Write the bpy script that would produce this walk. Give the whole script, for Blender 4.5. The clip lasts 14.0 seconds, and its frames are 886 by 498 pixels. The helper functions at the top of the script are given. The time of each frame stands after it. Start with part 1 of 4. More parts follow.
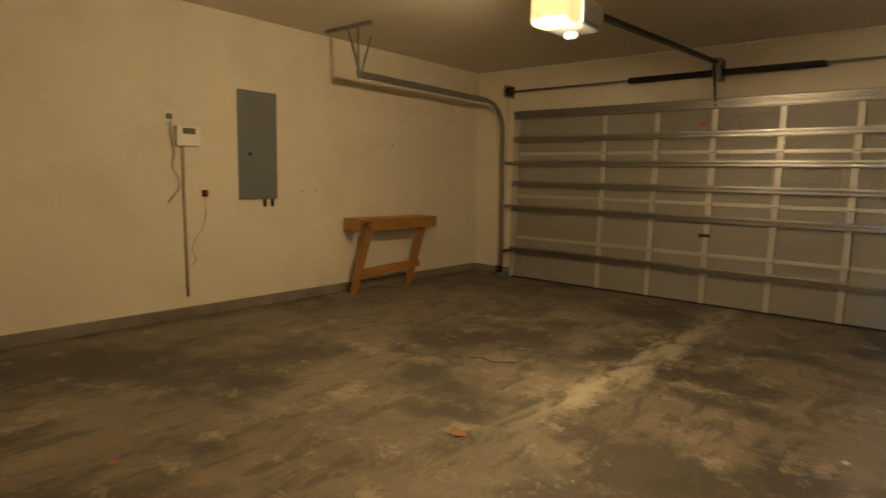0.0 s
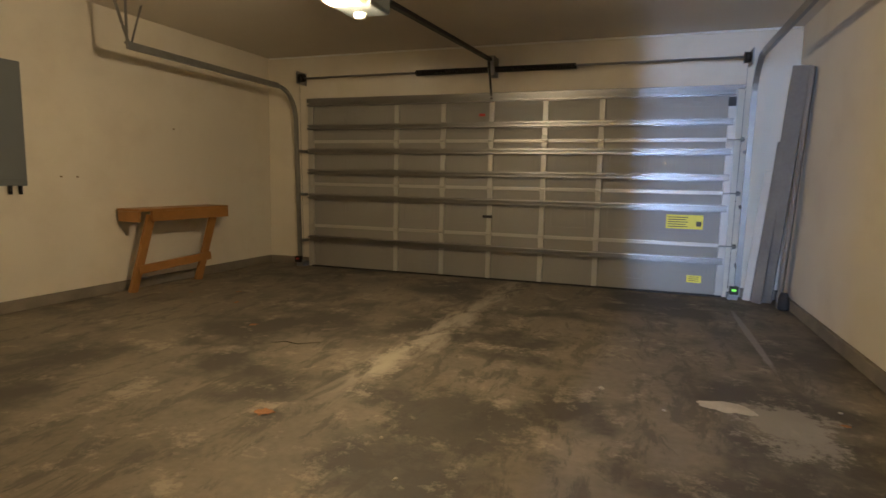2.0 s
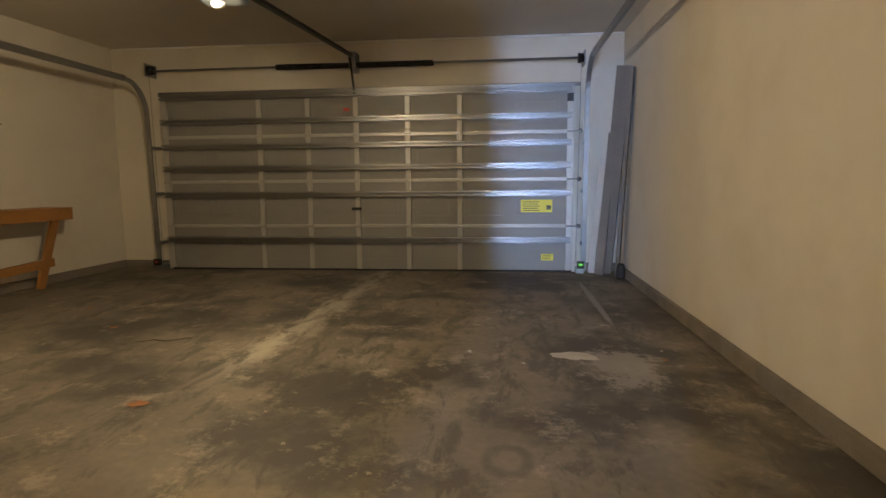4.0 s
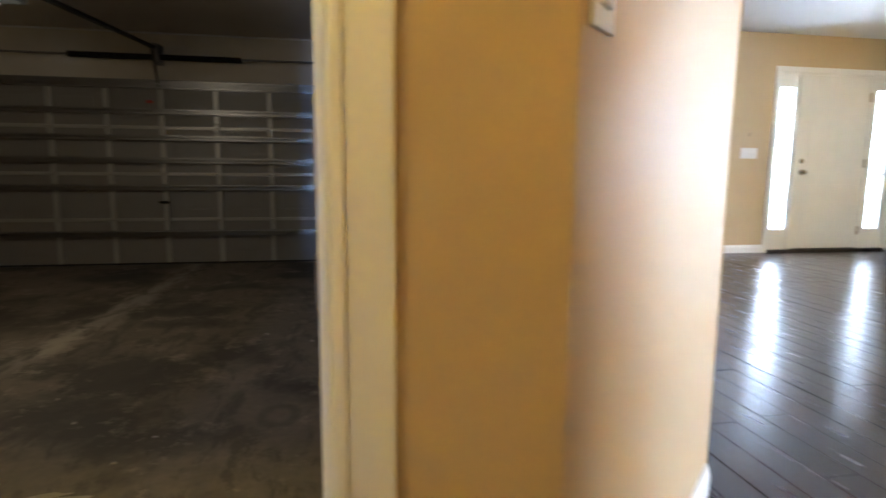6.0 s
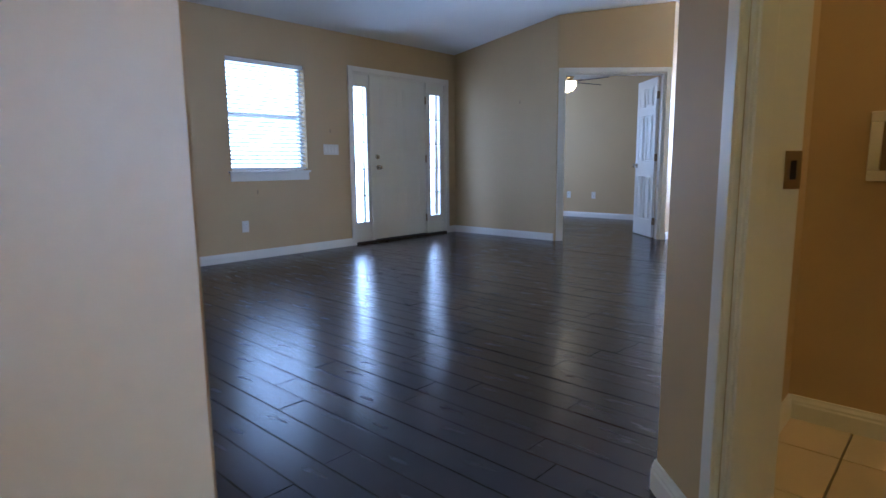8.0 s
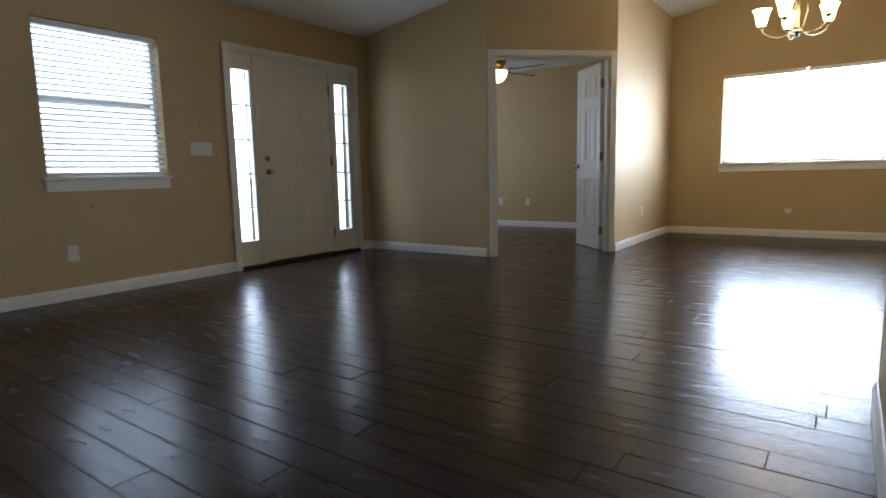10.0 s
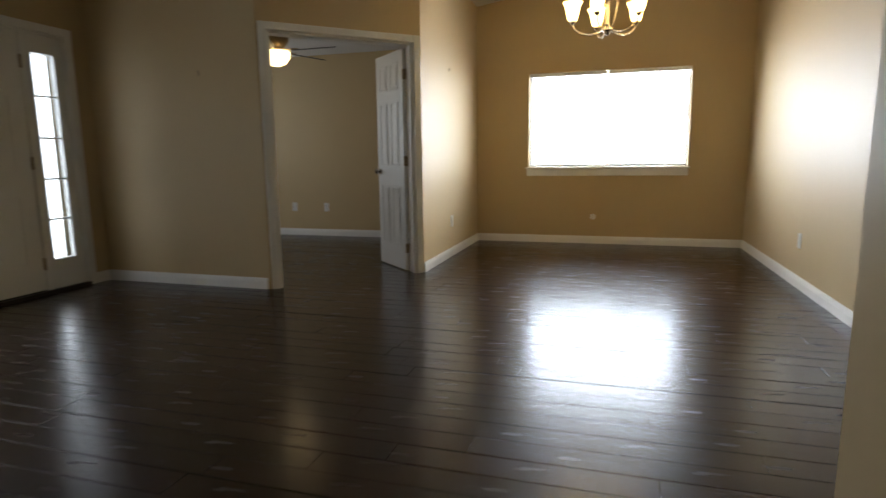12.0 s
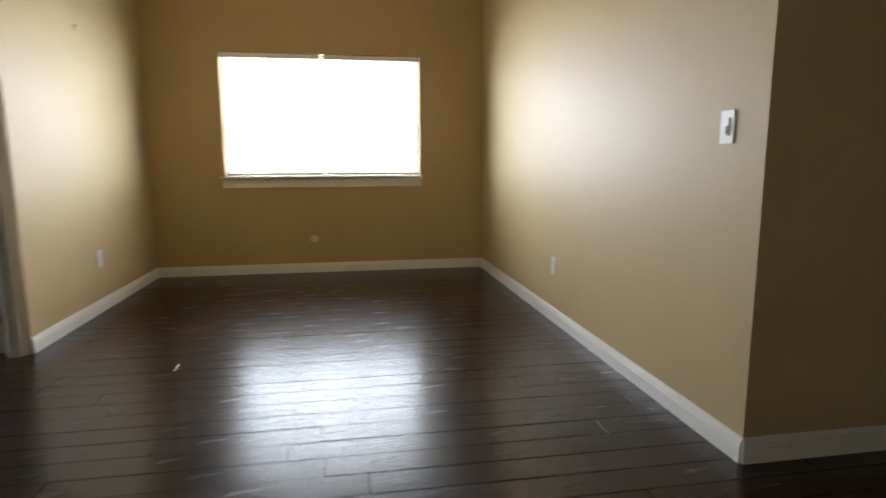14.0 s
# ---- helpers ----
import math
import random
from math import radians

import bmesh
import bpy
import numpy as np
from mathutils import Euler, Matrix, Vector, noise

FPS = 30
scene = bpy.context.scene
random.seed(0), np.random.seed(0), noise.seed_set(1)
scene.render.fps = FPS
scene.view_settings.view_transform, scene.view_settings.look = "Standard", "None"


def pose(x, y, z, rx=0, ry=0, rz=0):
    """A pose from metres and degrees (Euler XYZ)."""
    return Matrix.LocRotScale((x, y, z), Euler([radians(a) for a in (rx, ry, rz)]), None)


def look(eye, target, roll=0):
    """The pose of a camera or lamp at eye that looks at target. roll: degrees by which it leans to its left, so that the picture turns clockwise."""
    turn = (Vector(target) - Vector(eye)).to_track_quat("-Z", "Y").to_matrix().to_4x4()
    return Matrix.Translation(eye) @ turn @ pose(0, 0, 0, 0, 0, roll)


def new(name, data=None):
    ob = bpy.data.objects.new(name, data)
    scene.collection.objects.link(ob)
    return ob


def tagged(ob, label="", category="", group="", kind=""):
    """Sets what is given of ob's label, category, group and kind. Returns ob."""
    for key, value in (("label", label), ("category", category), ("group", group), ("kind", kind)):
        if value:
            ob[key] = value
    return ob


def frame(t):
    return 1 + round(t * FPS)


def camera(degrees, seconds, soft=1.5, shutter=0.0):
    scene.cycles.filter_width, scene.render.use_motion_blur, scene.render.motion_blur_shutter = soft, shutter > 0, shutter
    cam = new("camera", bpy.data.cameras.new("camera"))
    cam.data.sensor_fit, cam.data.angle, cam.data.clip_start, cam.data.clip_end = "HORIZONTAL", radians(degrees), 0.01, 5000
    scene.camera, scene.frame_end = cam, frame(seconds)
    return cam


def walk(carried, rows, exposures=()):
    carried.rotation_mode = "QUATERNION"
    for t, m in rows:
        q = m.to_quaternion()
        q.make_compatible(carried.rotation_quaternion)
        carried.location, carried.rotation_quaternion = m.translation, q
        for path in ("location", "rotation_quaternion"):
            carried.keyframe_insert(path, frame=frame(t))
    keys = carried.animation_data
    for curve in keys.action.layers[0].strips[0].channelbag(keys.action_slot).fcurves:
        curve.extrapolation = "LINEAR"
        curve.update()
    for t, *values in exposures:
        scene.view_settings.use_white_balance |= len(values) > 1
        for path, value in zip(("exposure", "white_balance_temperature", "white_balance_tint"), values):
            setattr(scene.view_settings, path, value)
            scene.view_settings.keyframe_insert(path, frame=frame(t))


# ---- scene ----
cam = camera(76.0, 14.0, shutter=0.4)
PATH = [
    (0, (0.687, 0.082, 1.061), (-0.567, 1.62, 0.812), 1.3),
    (0.5, (0.679, 0.107, 1.01), (-0.386, 1.783, 0.768), 1.4),
    (1, (0.702, 0.1, 0.987), (-0.236, 1.85, 0.742), 1.2),
    (1.5, (0.714, 0.063, 0.959), (-0.079, 1.882, 0.713), 0.9),
    (2, (0.724, 0.017, 0.93), (0.077, 1.894, 0.69), 1.1),
    (2.5, (0.726, -0.034, 0.918), (0.153, 1.867, 0.679), 0.9),
    (3, (0.725, -0.075, 0.892), (0.253, 1.854, 0.653), 0.5),
    (3.2, (0.73, -0.087, 0.877), (0.332, 1.858, 0.638), 0.5),
    (5.3, (0.943, -0.505, 0.815), (0.939, 1.481, 0.580), -0.7),
    (5.5, (0.986, -0.564, 0.82), (1.044, 1.421, 0.586), -0.1),
    (6, (1.096, -0.778, 0.941), (1.451, 1.170, 0.662), 0.5),
    (6.5, (1.217, -0.810, 0.936), (2.008, 1.007, 0.663), 0.8),
    (7, (1.366, -0.774, 0.943), (2.597, 0.777, 0.662), 0.6),
    (7.5, (1.5, -0.596, 0.971), (2.894, 0.808, 0.68), 0.0),
    (10, (2.775, 0.322, 0.887), (4.384, 1.481, 0.622), -1.3),
    (10.5, (2.981, 0.538, 0.974), (4.702, 1.517, 0.688), -0.6),
    (11, (3.235, 0.659, 0.987), (5.027, 1.498, 0.697), -0.6),
    (11.5, (3.609, 0.713, 0.98), (5.457, 1.42, 0.684), -0.8),
    (12, (3.9, 0.715, 1.043), (5.791, 1.285, 0.73), -0.7),
    (12.5, (4.34, 0.822, 1.031), (6.296, 1.11, 0.729), -0.3),
    (13, (4.73, 0.777, 1.04), (6.701, 0.918, 0.73), -0.6),
    (13.5, (5.066, 0.777, 1.055), (7.042, 0.702, 0.75), -0.6),
    (14, (5.443, 0.634, 1.046), (7.393, 0.303, 0.747), -0.2),
]
EXPOSURES = [(0.0, 5.2, 7900, 10), (1.0, 5.15, 6900, 10), (3.0, 5.1, 6400, 10), (5.3, 4.65, 6300, 10), (5.7, 4.1, 6100, 10), (6.0, 3.25, 5400, 10), (6.3, 2.45, 4850, 11), (6.7, 1.9, 4500, 13), (7.0, 1.65, 4450, 15), (7.7, 1.52, 4450, 15), (9.8, 0.75, 5600, 10), (10.5, 0.62, 6200, 10), (12.5, 0.32, 6500, 10), (14.0, 0.2, 6600, 10)]
walk(cam, [(t, look(eye, target, roll)) for t, eye, target, roll in PATH], EXPOSURES)

# ---- world and lights ----
world = bpy.data.worlds.new("sky")
scene.world = world
world.use_nodes = True
sky = world.node_tree.nodes.new("ShaderNodeTexSky")
sky.sky_type, sky.sun_disc = "NISHITA", False
sky.sun_elevation, sky.sun_rotation = radians(48), radians(250)
backing = world.node_tree.nodes["Background"]
backing.inputs[1].default_value = 0.12
world.node_tree.links.new(sky.outputs[0], backing.inputs[0])

sun = new("sun", bpy.data.lights.new("sun", "SUN"))
sun.data.energy, sun.data.angle, sun.data.color = 3.0, radians(0.5), (1.0, 0.95, 0.88)
sun.matrix_world = look((-20, -7, 24), (0, 0, 0))


def area(name, eye, target, w, h, watts, colour):
    lamp = new(name, bpy.data.lights.new(name, "AREA"))
    lamp.data.shape, lamp.data.size, lamp.data.size_y = "RECTANGLE", w, h
    lamp.data.energy, lamp.data.color = watts, colour
    lamp.matrix_world = look(eye, target)
    return lamp


def bulb(name, place, watts, colour, radius=0.04):
    lamp = new(name, bpy.data.lights.new(name, "POINT"))
    lamp.data.energy, lamp.data.color, lamp.data.shadow_soft_size = watts, colour, radius
    lamp.location = place
    return lamp


DAY = (0.80, 0.89, 1.0)
TUNGSTEN = (1.0, 0.60, 0.24)
area("daylight_dining", (11.139, 0.825, 1.49), (0, 0.825, 1.48), 1.76, 1.06, 80, DAY).data.spread = radians(158)
area("daylight_front", (4.93, 5.27, 1.5), (4.93, 0, 1.4), 0.95, 1.2, 7, DAY)
area("daylight_sidelight_a", (6.157, 5.19, 1.08), (6.145, 0, 1.0), 0.22, 1.65, 6, DAY)
area("daylight_sidelight_b", (7.46, 5.19, 1.08), (7.46, 0, 1.0), 0.22, 1.65, 4, DAY)
area("daylight_bedroom", (9.4, 6.85, 1.5), (9.4, 0, 1.3), 1.3, 1.2, 14, DAY)
area("daylight_patio", (-0.31, -6.60, 1.1), (0.9, 6.3, 0.9), 0.32, 2.0, 24, (0.40, 0.58, 1.0))
bulb("opener_bulb", (-0.90, 2.91, 1.89), 2.9, (1.0, 0.78, 0.50))
# hall and laundry bulbs are unseen, assumed from the warm tone on the walls
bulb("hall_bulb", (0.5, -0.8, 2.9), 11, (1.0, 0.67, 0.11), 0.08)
bulb("laundry_bulb", (3.85, -1.1, 2.28), 5.5, (1.0, 0.60, 0.15), 0.08)


# ---- materials ----
GF = -0.21      # garage slab


def material(name, colour, rough=0.6, metal=0.0, vary=0.12, scale=6.0, fine=60.0, bump=0.1, dirt=None, dirt_amount=0.3, by_object=0.0, spec=0.5, dirt_scale=1.3, dirt_range=(0.48, 0.66)):
    """A surface with broad and fine variation, optional stains and relief."""
    m = bpy.data.materials.new(name)
    m.use_nodes = True
    n, link = m.node_tree.nodes, m.node_tree.links.new
    b = n["Principled BSDF"]
    b.inputs["Roughness"].default_value, b.inputs["Metallic"].default_value = rough, metal
    b.inputs["Specular IOR Level"].default_value = spec
    tc = n.new("ShaderNodeTexCoord")
    big, small = n.new("ShaderNodeTexNoise"), n.new("ShaderNodeTexNoise")
    big.inputs["Scale"].default_value, small.inputs["Scale"].default_value = scale, fine
    big.inputs["Detail"].default_value, small.inputs["Detail"].default_value = 5, 4
    for t in (big, small):
        link(tc.outputs["Object"], t.inputs["Vector"])
    add = n.new("ShaderNodeMath")
    add.operation = "MULTIPLY_ADD"
    link(small.outputs[0], add.inputs[0])
    add.inputs[1].default_value = 0.45
    link(big.outputs[0], add.inputs[2])
    span = n.new("ShaderNodeMapRange")
    link(add.outputs[0], span.inputs[0])
    span.inputs[1].default_value, span.inputs[2].default_value = 0.4, 1.05
    span.inputs[3].default_value, span.inputs[4].default_value = 1 - vary, 1 + vary
    value = span.outputs[0]
    if by_object:
        info = n.new("ShaderNodeObjectInfo")
        r = n.new("ShaderNodeMapRange")
        r.inputs[3].default_value, r.inputs[4].default_value = 1 - by_object, 1 + by_object
        link(info.outputs["Random"], r.inputs[0])
        mul = n.new("ShaderNodeMath")
        mul.operation = "MULTIPLY"
        link(value, mul.inputs[0])
        link(r.outputs[0], mul.inputs[1])
        value = mul.outputs[0]
    tint = n.new("ShaderNodeVectorMath")
    tint.operation = "SCALE"
    tint.inputs[0].default_value = colour
    link(value, tint.inputs["Scale"])
    out = tint.outputs[0]
    if dirt:
        stain = n.new("ShaderNodeTexNoise")
        stain.inputs["Scale"].default_value, stain.inputs["Detail"].default_value, stain.inputs["Roughness"].default_value = dirt_scale, 9, 0.62
        link(tc.outputs["Object"], stain.inputs["Vector"])
        r = n.new("ShaderNodeMapRange")
        r.inputs[1].default_value, r.inputs[2].default_value = dirt_range
        r.inputs[3].default_value, r.inputs[4].default_value = 0, dirt_amount
        link(stain.outputs[0], r.inputs[0])
        mix = n.new("ShaderNodeMix")
        mix.data_type = "RGBA"
        link(r.outputs[0], mix.inputs["Factor"])
        link(out, mix.inputs["A"])
        mix.inputs["B"].default_value = (*dirt, 1)
        out = mix.outputs["Result"]
    link(out, b.inputs["Base Color"])
    rr = n.new("ShaderNodeMapRange")
    rr.inputs[3].default_value, rr.inputs[4].default_value = max(rough - 0.08, 0.02), min(rough + 0.08, 1)
    link(big.outputs[0], rr.inputs[0])
    link(rr.outputs[0], b.inputs["Roughness"])
    if bump:
        bp = n.new("ShaderNodeBump")
        bp.inputs["Strength"].default_value, bp.inputs["Distance"].default_value = bump, 0.004
        link(add.outputs[0], bp.inputs["Height"])
        link(bp.outputs[0], b.inputs["Normal"])
    return m


def glowing(name, colour, strength, base=(0.8, 0.7, 0.5)):
    m = material(name, base, 0.3, vary=0.03, bump=0)
    b = m.node_tree.nodes["Principled BSDF"]
    b.inputs["Emission Color"].default_value, b.inputs["Emission Strength"].default_value = (*colour, 1), strength
    return m


def glass_material():
    m = bpy.data.materials.new("window_glass")
    m.use_nodes = True
    b = m.node_tree.nodes["Principled BSDF"]
    b.inputs["Transmission Weight"].default_value, b.inputs["Roughness"].default_value, b.inputs["IOR"].default_value = 1, 0.0, 1.1
    return m


def wood_floor_material():
    m = material("dark_plank", (0.018, 0.0080, 0.0052), 0.2, vary=0.35, scale=2.5, fine=30, bump=0.0, by_object=0.3, dirt=(0.060, 0.028, 0.015), dirt_amount=0.35)
    n, link = m.node_tree.nodes, m.node_tree.links.new
    tc, mp, g, w = (n.new(k) for k in ("ShaderNodeTexCoord", "ShaderNodeMapping", "ShaderNodeTexNoise", "ShaderNodeTexNoise"))
    mp.inputs["Scale"].default_value = (9, 1.2, 9)
    link(tc.outputs["Object"], mp.inputs[0])
    link(mp.outputs[0], g.inputs["Vector"])
    g.inputs["Scale"].default_value, g.inputs["Detail"].default_value = 3.0, 4
    link(tc.outputs["Object"], w.inputs["Vector"])
    w.inputs["Scale"].default_value, w.inputs["Detail"].default_value = 9.0, 2
    mix = n.new("ShaderNodeMath")
    mix.operation = "MULTIPLY_ADD"
    link(w.outputs[0], mix.inputs[0])
    mix.inputs[1].default_value = 2.2
    link(g.outputs[0], mix.inputs[2])
    bp = n.new("ShaderNodeBump")
    bp.inputs["Strength"].default_value, bp.inputs["Distance"].default_value = 0.02, 0.004
    link(mix.outputs[0], bp.inputs["Height"])
    link(bp.outputs[0], n["Principled BSDF"].inputs["Normal"])
    rr = n.new("ShaderNodeMapRange")
    rr.inputs[1].default_value, rr.inputs[2].default_value = 0.3, 0.7
    rr.inputs[3].default_value, rr.inputs[4].default_value = 0.20, 0.29
    link(g.outputs[0], rr.inputs[0])
    link(rr.outputs[0], n["Principled BSDF"].inputs["Roughness"])
    n["Principled BSDF"].inputs["Specular IOR Level"].default_value = 0.42
    return m


def concrete_floor_material():
    """Worn garage slab: pale dusty centre tones, dark tyre and oil staining, fine grit."""
    m = material("garage_concrete", (0.165, 0.140, 0.104), 0.60, vary=0.40, scale=2.2, fine=24, bump=0.3, dirt=(0.045, 0.039, 0.032), dirt_amount=0.85, dirt_scale=0.95, dirt_range=(0.475, 0.575))
    n, link = m.node_tree.nodes, m.node_tree.links.new
    b = n["Principled BSDF"]
    before = b.inputs["Base Color"].links[0].from_socket
    tc, mp, streak, pale = (n.new(k) for k in ("ShaderNodeTexCoord", "ShaderNodeMapping", "ShaderNodeTexNoise", "ShaderNodeTexNoise"))
    mp.inputs["Rotation"].default_value, mp.inputs["Scale"].default_value = (0, 0, radians(-8)), (2.4, 0.8, 1)
    link(tc.outputs["Object"], mp.inputs[0])
    link(mp.outputs[0], streak.inputs["Vector"])
    streak.inputs["Scale"].default_value, streak.inputs["Detail"].default_value, streak.inputs["Roughness"].default_value = 2.6, 12, 0.74
    streak.inputs["Distortion"].default_value = 0.5
    r = n.new("ShaderNodeMapRange")
    r.inputs[1].default_value, r.inputs[2].default_value, r.inputs[4].default_value = 0.515, 0.585, 0.7
    link(streak.outputs[0], r.inputs[0])
    mix = n.new("ShaderNodeMix")
    mix.data_type = "RGBA"
    link(r.outputs[0], mix.inputs["Factor"])
    link(before, mix.inputs["A"])
    mix.inputs["B"].default_value = (0.060, 0.052, 0.040, 1)
    link(tc.outputs["Object"], pale.inputs["Vector"])
    pale.inputs["Scale"].default_value, pale.inputs["Detail"].default_value, pale.inputs["Roughness"].default_value = 3.6, 14, 0.78
    r2 = n.new("ShaderNodeMapRange")
    r2.inputs[1].default_value, r2.inputs[2].default_value, r2.inputs[4].default_value = 0.55, 0.63, 0.48
    link(pale.outputs[0], r2.inputs[0])
    mix2 = n.new("ShaderNodeMix")
    mix2.data_type = "RGBA"
    link(r2.outputs[0], mix2.inputs["Factor"])
    link(mix.outputs["Result"], mix2.inputs["A"])
    mix2.inputs["B"].default_value = (0.40, 0.345, 0.26, 1)
    # a pale drag mark running out toward the door
    sep, along, gap, size, worn, band = (n.new(k) for k in ("ShaderNodeSeparateXYZ", "ShaderNodeMath", "ShaderNodeMath", "ShaderNodeMath", "ShaderNodeMath", "ShaderNodeMapRange"))
    link(tc.outputs["Object"], sep.inputs[0])
    along.operation, gap.operation, size.operation, worn.operation = "MULTIPLY_ADD", "ADD", "ABSOLUTE", "MULTIPLY_ADD"
    link(sep.outputs[1], along.inputs[0])
    along.inputs[1].default_value, along.inputs[2].default_value = -0.07, 0.95
    link(sep.outputs[0], gap.inputs[0])
    link(along.outputs[0], gap.inputs[1])
    link(gap.outputs[0], size.inputs[0])
    link(streak.outputs[0], worn.inputs[0])
    worn.inputs[1].default_value = 0.9
    link(size.outputs[0], worn.inputs[2])
    band.inputs[1].default_value, band.inputs[2].default_value, band.inputs[3].default_value, band.inputs[4].default_value = 0.44, 0.60, 0.75, 0.0
    link(worn.outputs[0], band.inputs[0])
    far_part = n.new("ShaderNodeMapRange")
    far_part.inputs[1].default_value, far_part.inputs[2].default_value = 2.3, 2.9
    link(sep.outputs[1], far_part.inputs[0])
    both = n.new("ShaderNodeMath")
    both.operation = "MULTIPLY"
    link(band.outputs[0], both.inputs[0])
    link(far_part.outputs[0], both.inputs[1])
    mix3 = n.new("ShaderNodeMix")
    mix3.data_type = "RGBA"
    link(both.outputs[0], mix3.inputs["Factor"])
    link(mix2.outputs["Result"], mix3.inputs["A"])
    mix3.inputs["B"].default_value = (0.37, 0.33, 0.26, 1)
    out = mix3.outputs["Result"]

    def floor_mark(out, centre, squash, inner, outer, colour, strength, ragged):
        """Blends a ragged-edged mark, between two radii about centre, over out."""
        at, far, rag, near_edge, far_edge, area_, blend = (n.new(k) for k in ("ShaderNodeMapping", "ShaderNodeVectorMath", "ShaderNodeMath", "ShaderNodeMapRange", "ShaderNodeMapRange", "ShaderNodeMath", "ShaderNodeMix"))
        at.vector_type = "TEXTURE"
        at.inputs["Location"].default_value, at.inputs["Scale"].default_value = centre, squash
        link(tc.outputs["Object"], at.inputs[0])
        far.operation = "LENGTH"
        link(at.outputs[0], far.inputs[0])
        rag.operation = "MULTIPLY_ADD"
        link(pale.outputs[0], rag.inputs[0])
        rag.inputs[1].default_value = ragged
        link(far.outputs["Value"], rag.inputs[2])
        shift = ragged * 0.5
        near_edge.inputs[1].default_value, near_edge.inputs[2].default_value = inner + shift - 0.12, inner + shift + 0.12
        far_edge.inputs[1].default_value, far_edge.inputs[2].default_value = outer + shift - 0.12, outer + shift + 0.12
        far_edge.inputs[3].default_value, far_edge.inputs[4].default_value = strength, 0.0
        area_.operation = "MULTIPLY"
        for r in (near_edge, far_edge):
            link(rag.outputs[0], r.inputs[0])
        link(near_edge.outputs[0], area_.inputs[0])
        link(far_edge.outputs[0], area_.inputs[1])
        blend.data_type = "RGBA"
        link(area_.outputs[0], blend.inputs["Factor"])
        link(out, blend.inputs["A"])
        blend.inputs["B"].default_value = (*colour, 1)
        return blend.outputs["Result"]

    out = floor_mark(out, (1.44, 3.0, GF), (0.26, 0.36, 1), -1.0, 0.75, (0.36, 0.33, 0.27), 0.55, 5.0)      # scoured patch
    out = floor_mark(out, (0.80, 1.84, GF), (0.10, 0.14, 1), 0.55, 1.0, (0.03, 0.027, 0.022), 0.4, 0.9)      # ring left by a can
    out = floor_mark(out, (1.578, 4.8, GF), (0.035, 1.1, 1), -1.0, 0.8, (0.30, 0.29, 0.27), 0.6, 1.2)        # thin pale line running to the door's right end
    out = floor_mark(out, (-0.05, 2.5, GF), (0.55, 0.45, 1), -1.0, 0.7, (0.045, 0.04, 0.032), 0.7, 3.5)      # oil stain
    out = floor_mark(out, (-0.70, 3.1, GF), (0.13, 0.5, 1), -1.0, 0.45, (0.46, 0.41, 0.31), 0.5, 7.0)         # bright scuffing
    link(out, b.inputs["Base Color"])
    return m


TAN = material("tan_wall_paint", (0.51, 0.385, 0.210), 0.55, vary=0.04, scale=1.5, fine=180, bump=0.12, spec=0.26)
GARAGE_WHITE = material("garage_wall_paint", (0.66, 0.61, 0.51), 0.7, vary=0.05, scale=1.2, fine=150, bump=0.1, dirt=(0.50, 0.43, 0.33), dirt_amount=0.3)
CEIL = material("ceiling_paint", (0.72, 0.71, 0.68), 0.9, vary=0.04, scale=2, fine=120, bump=0.4)
CEIL_GARAGE = material("garage_ceiling_paint", (0.62, 0.57, 0.48), 0.85, vary=0.05, scale=2, fine=120, bump=0.25)
TRIM = material("white_trim_paint", (0.76, 0.75, 0.71), 0.32, vary=0.04, scale=3, fine=90, bump=0.04)
DOOR_WHITE = material("white_door_paint", (0.74, 0.73, 0.69), 0.38, vary=0.04, scale=3, fine=90, bump=0.05)
CONCRETE = concrete_floor_material()
CURB = material("curb_concrete", (0.20, 0.175, 0.14), 0.85, vary=0.25, scale=5, fine=60, bump=0.5, dirt=(0.10, 0.085, 0.065), dirt_amount=0.5)
PLANK = wood_floor_material()
SUBFLOOR = material("plank_gap", (0.008, 0.006, 0.005), 0.8, vary=0.2, bump=0)
DOOR_PANEL = material("grey_door_skin", (0.245, 0.235, 0.215), 0.52, metal=0.1, vary=0.07, scale=2.5, fine=120, bump=0.06)
STILE = material("pale_door_steel", (0.43, 0.41, 0.375), 0.38, metal=0.35, vary=0.06, scale=6, fine=90, bump=0.04)
GALV = material("galvanised_steel", (0.24, 0.235, 0.225), 0.36, metal=0.95, vary=0.05, scale=3, fine=40, bump=0.0)
GALV_DULL = material("dull_track_steel", (0.30, 0.30, 0.29), 0.42, metal=0.8, vary=0.15, scale=14, fine=90, bump=0.05)
PANEL_GREY = material("grey_enamel", (0.135, 0.15, 0.155), 0.42, vary=0.06, scale=5, fine=100, bump=0.03)
BLACK = material("black_metal", (0.012, 0.011, 0.010), 0.45, metal=0.3, vary=0.2, bump=0.1)
PINE = material("stained_pine", (0.33, 0.155, 0.042), 0.45, vary=0.25, scale=3, fine=45, bump=0.15)
OLD_BOARD = material("weathered_board", (0.155, 0.135, 0.11), 0.7, vary=0.25, scale=3, fine=40, bump=0.3)
PALE_BOARD = material("pale_primed_board", (0.52, 0.49, 0.44), 0.6, vary=0.12, scale=4, fine=60, bump=0.1)
CORD = material("grimy_cream_paint", (0.40, 0.35, 0.26), 0.6, vary=0.12, scale=8, fine=60, bump=0.05)
PLASTIC = material("white_plastic", (0.70, 0.69, 0.64), 0.35, vary=0.03, bump=0)
